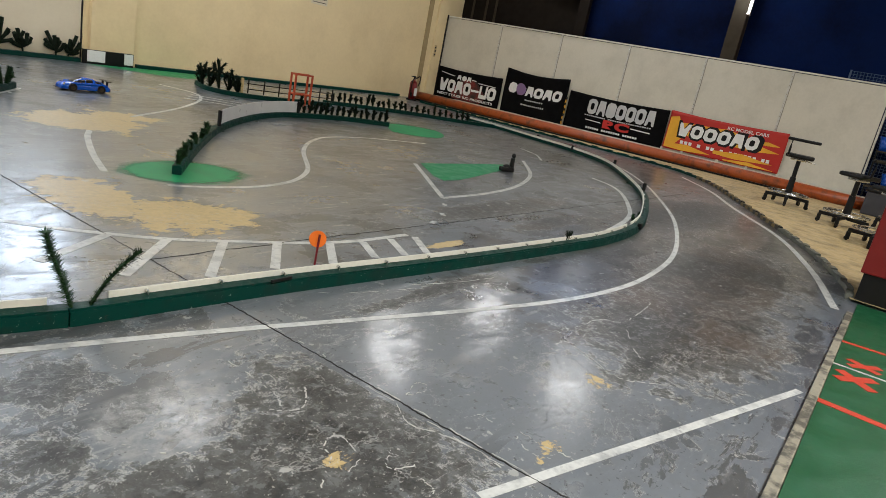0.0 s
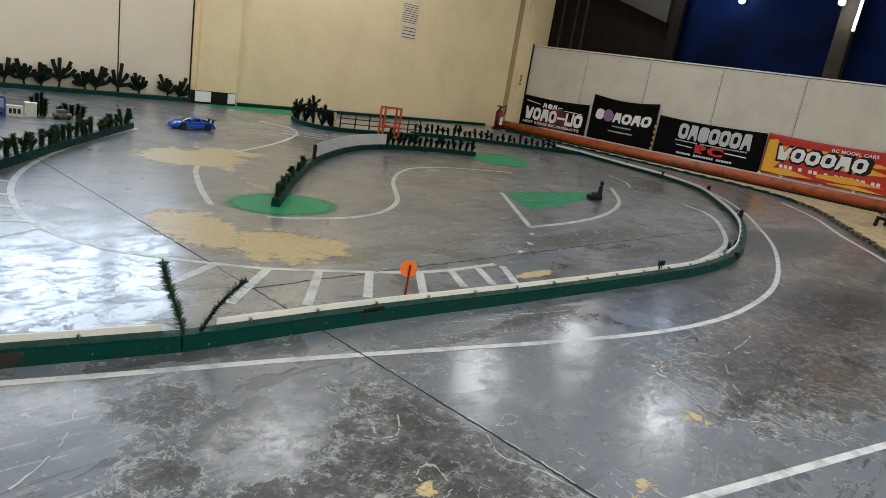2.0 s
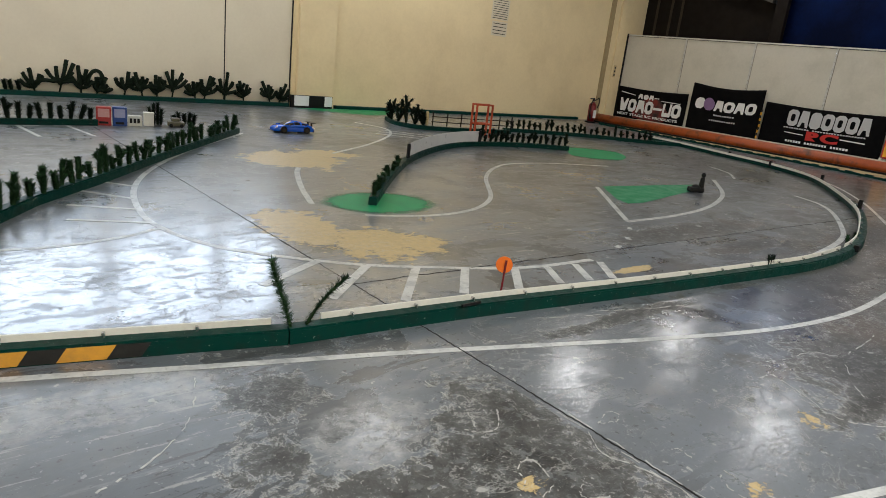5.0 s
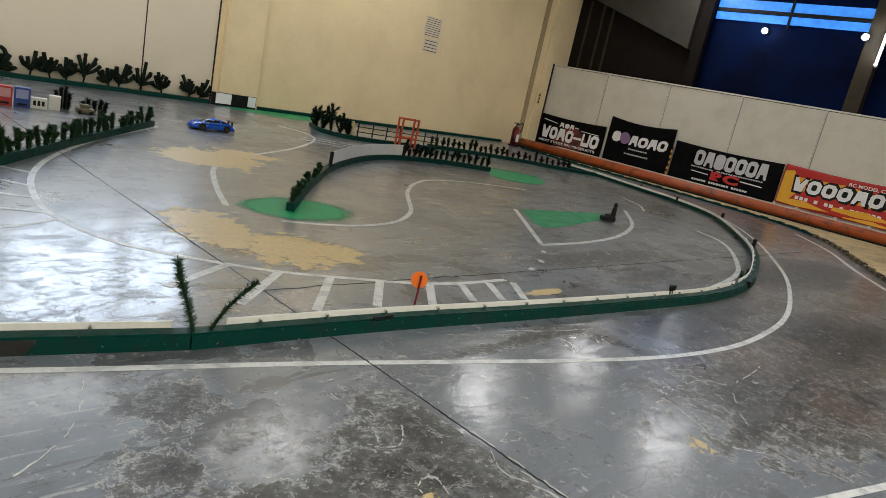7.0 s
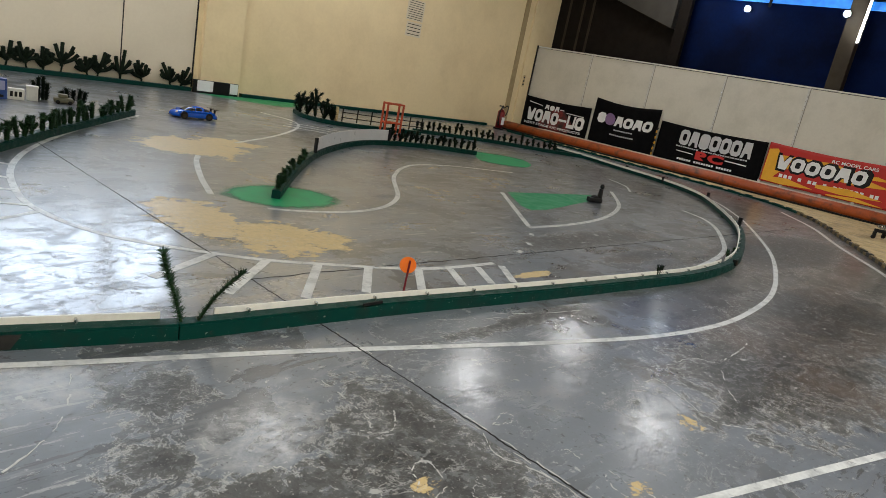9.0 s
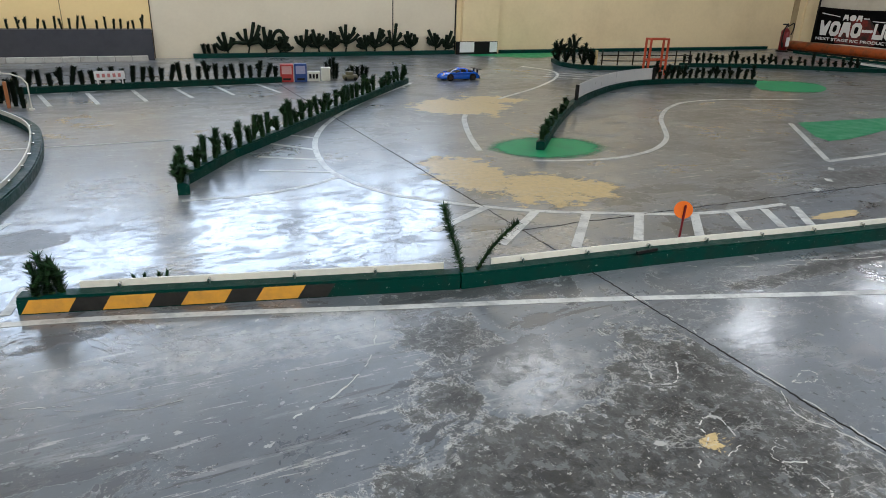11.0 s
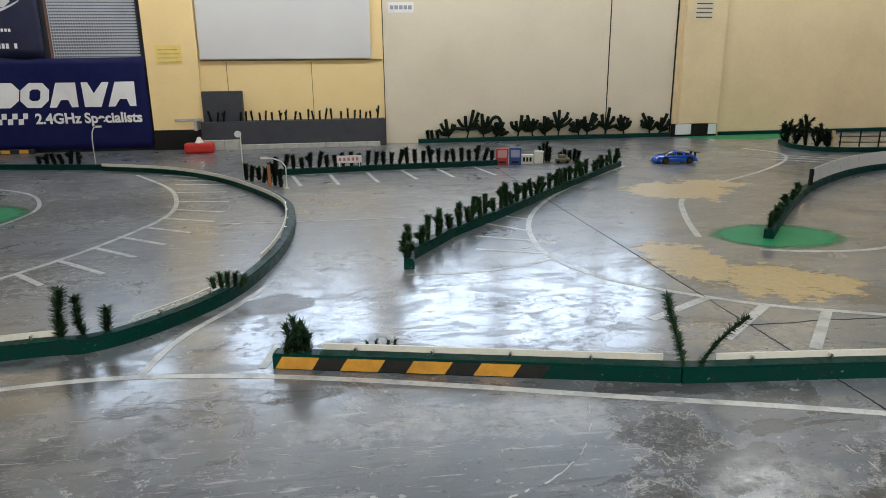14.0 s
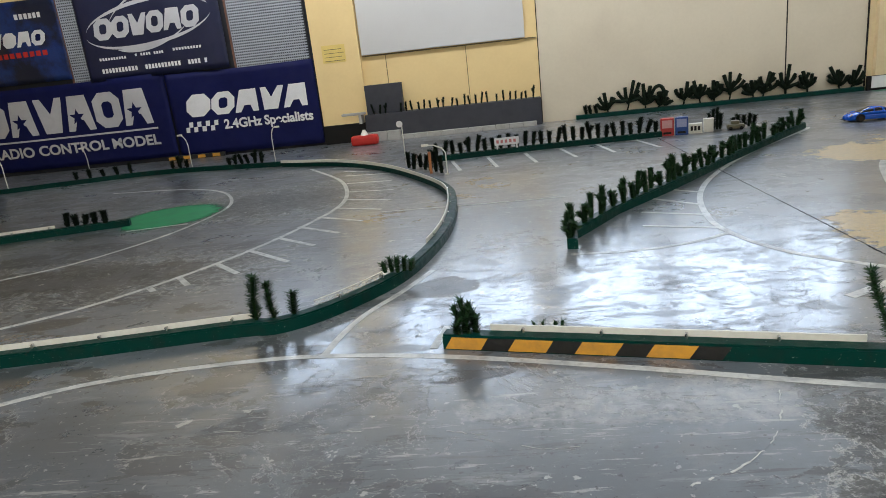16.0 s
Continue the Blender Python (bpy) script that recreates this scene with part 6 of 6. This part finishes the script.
for z0, z1 in ((3.28, 3.42), (3.5, 3.66)):
    structure("roof_light", boxes((XR + 0.5, XR + 0.54, 2.6, 6.2, z0, z1)), glow.m, "blue translucent daylight strip")
structure("roof_light_bar", boxes((XR + 0.47, XR + 0.5, 2.6, 6.2, 3.43, 3.49)), BLACK)
for y in (4.8,):
    structure("roof_light_bar", boxes((XR + 0.46, XR + 0.499, y - 0.02, y + 0.02, 3.2, 3.7)), BLACK)
hot = Mat("lamp_glow", (1, 1, 1), 0.4)
hot.put(hot.p.inputs["Emission Color"], (0.85, 0.93, 1.0, 1))
hot.put(hot.p.inputs["Emission Strength"], 45.0)
for y, z in ((5.15, 3.12), (3.38, 3.12)):
    fl = thing("flood_lamp", "small bright flood lamp in a dark housing", "lamp", "flood lamps", (XR + (0.4 if y > 4 else 0.05), y, z))
    bm = bmesh.new()
    bmesh.ops.create_icosphere(bm, subdivisions=2, radius=0.055)
    part("bulb", bm, hot.m, fl, "", True)
    part("arm", boxes((0.085, 0.151, -0.02, 0.02, -0.02, 0.02)), BLACK, fl)
    part("housing", boxes((0.05, 0.09, -0.045, 0.045, -0.04, 0.05), bevel=0.01), BLACK, fl)
tb = thing("tube_lamp", "thin white fluorescent tube on the steel column", "lamp")
part("tube", tube(bmesh.new(), [(XR + 0.14, 3.12, 2.7), (XR + 0.14, 3.1, 3.5)], 0.016, 10), hot.m, tb)
part("holder", boxes((XR + 0.16, XR + 0.2, 3.09, 3.14, 2.68, 3.52)), OLIVE, tb)
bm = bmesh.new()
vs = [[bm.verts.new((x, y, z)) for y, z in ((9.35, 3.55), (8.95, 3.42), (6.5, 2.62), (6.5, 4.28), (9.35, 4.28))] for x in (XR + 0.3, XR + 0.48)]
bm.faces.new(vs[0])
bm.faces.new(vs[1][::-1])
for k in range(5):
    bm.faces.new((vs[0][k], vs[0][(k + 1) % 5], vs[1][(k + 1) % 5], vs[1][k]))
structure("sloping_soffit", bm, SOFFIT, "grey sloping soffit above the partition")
for y in (8.5, 8.75, 9.1):
    structure("sheet_rib", boxes((XR + 0.48, XR + 0.499, y - 0.025, y + 0.025, 1.9, 3.4)), OLIVE)

# housings over the hall's ceiling lights, all out of view; the strips are added
for lx, ly, watts in LAMPS:
    cl = thing("unseen_ceiling_lamp", "unseen white ceiling lamp housing over a light", "lamp", "ceiling lamps", (lx, ly, ZC))
    if 0 < ly < 7:
        part("bell", cyl(bmesh.new(), 0.56, -0.14, -0.002, 28, 0.2), WHITE_PRINT, cl, "white round lamp bell")
    else:
        part("tray", boxes((-1.32, 1.32, -0.3, 0.3, -0.1, -0.002), bevel=0.01), WHITE_PRINT, cl)

# windows in the north wall
FRAME_BROWN = worn("brown_window_frame", (0.07, 0.035, 0.02), (0.04, 0.02, 0.012), 0.5, 6, 0.6)
for i, (x, w, sill) in enumerate(WINDOWS):
    wn = tagged(new("window_%d" % (i + 1)), "high window with a brown metal frame", kind="structure")
    h = WIN_TOP - sill
    wn.matrix_world = pose(x, YB, sill)
    for nm, r in (("window_frame", (0, 0.04, 0.02, 0.1, 0, h)), ("window_frame", (w - 0.04, w, 0.02, 0.1, 0, h)), ("window_frame", (0.04, w - 0.04, 0.02, 0.1, 0, 0.045)), ("window_frame", (0.04, w - 0.04, 0.02, 0.1, h - 0.05, h)), ("mullion", (w / 2 - 0.02, w / 2 + 0.02, 0.03, 0.09, 0.045, h - 0.05))):
        part(nm, boxes(r), FRAME_BROWN, wn)

# small pegs on the ledge and a rope between banners
for y in (3.55, 3.2, 2.61, 2.14, 1.66):
    ob = thing("white_peg", "small white peg on the ledge", "peg", "ledge pegs", (11.68, y, 0.13))
    part("shaft", box(bmesh.new(), -0.012, 0.012, -0.018, 0.018, 0, 0.11, 0.004), WHITE_STRIP, ob)
rope = thing("striped_rope", "yellow and black rope hanging between two banners", "rope", at=(XR - 0.07, 6.03, 0))
for k in range(10):
    part("strand", tube(bmesh.new(), [(0, 0.008 * math.sin(k), 0.14 + k * 0.055), (0, 0.008 * math.sin(k + 1), 0.14 + (k + 1) * 0.055 - 0.002)], 0.016, 8), (YELLOW_PRINT, BLACK)[k % 2], rope, ("yellow strand", "black strand")[k % 2])

# ---- radio-controlled car ----
def car(x, y, rz):
    ob = thing("toy_race_car", "bright blue radio-controlled sports car with a rear wing", "toy car", at=(x, y, 0.0), rz=rz)
    L, n = 0.46, 22
    # along the body: half width, sill height, shoulder height
    def body(u):
        w = 0.098 * (1 - 0.22 * abs(2 * u - 1) ** 4) * (1 + 0.05 * math.exp(-((u - 0.2) / 0.1) ** 2) + 0.06 * math.exp(-((u - 0.78) / 0.1) ** 2))
        top = 0.058 + 0.026 * math.sin(math.pi * min(max(u * 1.02, 0), 1)) ** 0.6 + 0.008 * math.exp(-((u - 0.8) / 0.13) ** 2)
        return w, 0.018, top
    bm = bmesh.new()
    rings = []
    for i in range(n + 1):
        u = i / n
        w, z0, z1 = body(u)
        if i in (0, n):
            w, z1 = w * 0.86, z1 * 0.85
        xx = (0.5 - u) * L
        prof = [(-w * 0.94, z0), (-w, z0 + 0.014), (-w, z1 * 0.62), (-w * 0.93, z1 * 0.86), (-w * 0.72, z1), (0, z1 + 0.003), (w * 0.72, z1), (w * 0.93, z1 * 0.86), (w, z1 * 0.62), (w, z0 + 0.014), (w * 0.94, z0)]
        rings.append([bm.verts.new((xx, a, b)) for a, b in prof])
    for a, b in zip(rings, rings[1:]):
        for k in range(10):
            bm.faces.new((a[k], a[k + 1], b[k + 1], b[k]))
    bm.faces.new(rings[0])
    bm.faces.new(rings[-1][::-1])
    bd = part("body", bm, CAR_BLUE, ob, "", True)
    # glasshouse
    # one dome: u runs from the screen's foot to the tail, a from sill to sill
    def dome(u, a, grow=0.0):
        xx = 0.125 - 0.315 * u
        h = 0.05 * math.sin(math.pi * min(max(u, 0.0), 1.0) ** 0.82) ** 0.75
        w = 0.08 * (1 - 0.25 * u * u)
        return (xx, (w + grow) * math.cos(a) ** 1 * (1 - 0.06 * math.sin(a)), 0.078 + (h + grow) * math.sin(a) ** 0.62)

    def shell(u0, u1, a0, a1, grow, nu=14, na=10):
        bm = bmesh.new()
        vs = [[bm.verts.new(dome(u0 + (u1 - u0) * p / nu, math.radians(a0 + (a1 - a0) * q / na), grow)) for q in range(na + 1)] for p in range(nu + 1)]
        for p in range(nu):
            for q in range(na):
                bm.faces.new((vs[p][q], vs[p + 1][q], vs[p + 1][q + 1], vs[p][q + 1]))
        return bm
    part("glass", shell(0.01, 0.99, 0.5, 179.5, 0.0), plain("tinted_glass", (0.008, 0.009, 0.01), 0.05), ob, "dark tinted windows", True)
    part("roof", shell(0.3, 0.66, 42, 138, 0.002), CAR_BLUE, ob, "blue roof panel", True)
    part("tail_deck", shell(0.86, 0.985, 1, 179, 0.002), CAR_BLUE, ob, "", True)
    for s in (-1, 1):
        for q0, q1, u0, u1 in ((36, 46, 0.06, 0.34), (38, 48, 0.62, 0.9), (3, 44, 0.58, 0.66), (3, 40, 0.34, 0.37)):
            lo, hi = (q0, q1) if s > 0 else (180 - q1, 180 - q0)
            part("pillar", shell(u0, u1, lo, hi, 0.0025, 6, 6), CAR_BLUE, ob, "", True)
        part("shoulder", tube(bmesh.new(), [(0.15, s * 0.088, 0.07), (0.05, s * 0.092, 0.078), (-0.08, s * 0.094, 0.08), (-0.19, s * 0.086, 0.07)], 0.012, 10), CAR_BLUE, ob, "", True)
        part("headlight", cyl(bmesh.new(), 0.016, 0, 0.006, 14, m=pose(0.205, s * 0.066, 0.062, 0, 55, 0)), CHROME, ob, "round clear headlight")
        part("tail_light", boxes((-0.2305, -0.226, s * 0.06 - 0.02, s * 0.06 + 0.02, 0.052, 0.062)), WHITE_PRINT, ob, "white tail light")
        part("wing_stay", boxes((-0.215, -0.195, s * 0.05 - 0.003, s * 0.05 + 0.003, 0.07, 0.113)), BLACK, ob)
        part("mirror", box(bmesh.new(), 0.06, 0.075, s * 0.096 - 0.008, s * 0.096 + 0.008, 0.084, 0.096, 0.003), BLACK, ob)
        for xx in (0.135, -0.13):
            wh = part("wheel", cyl(bmesh.new(), 0.033, -0.014, 0.014, 24, m=pose(xx, s * 0.092, 0.033, 90)), BLACK, ob)
            part("rim", cyl(bmesh.new(), 0.022, -0.0155, 0.0155, 10, m=pose(xx, s * 0.0925, 0.033, 90)), OLIVE, wh, "dark wheel rim")
            part("arch", cyl(bmesh.new(), 0.039, -0.01, 0.01, 24, m=pose(xx, s * 0.0925, 0.036, 90)), BLACK, ob, "dark wheel arch")
    part("wing", box(bmesh.new(), -0.235, -0.185, -0.098, 0.098, 0.113, 0.118, 0.002), BLACK, ob, "black rear wing")
    part("splitter", boxes((0.2, 0.242, -0.085, 0.085, 0.012, 0.018), bevel=0.002), BLACK, ob)
    part("diffuser", boxes((-0.232, -0.2, -0.07, 0.07, 0.014, 0.035), bevel=0.002), BLACK, ob)
    return ob


car(3.48, 6.74, 176)
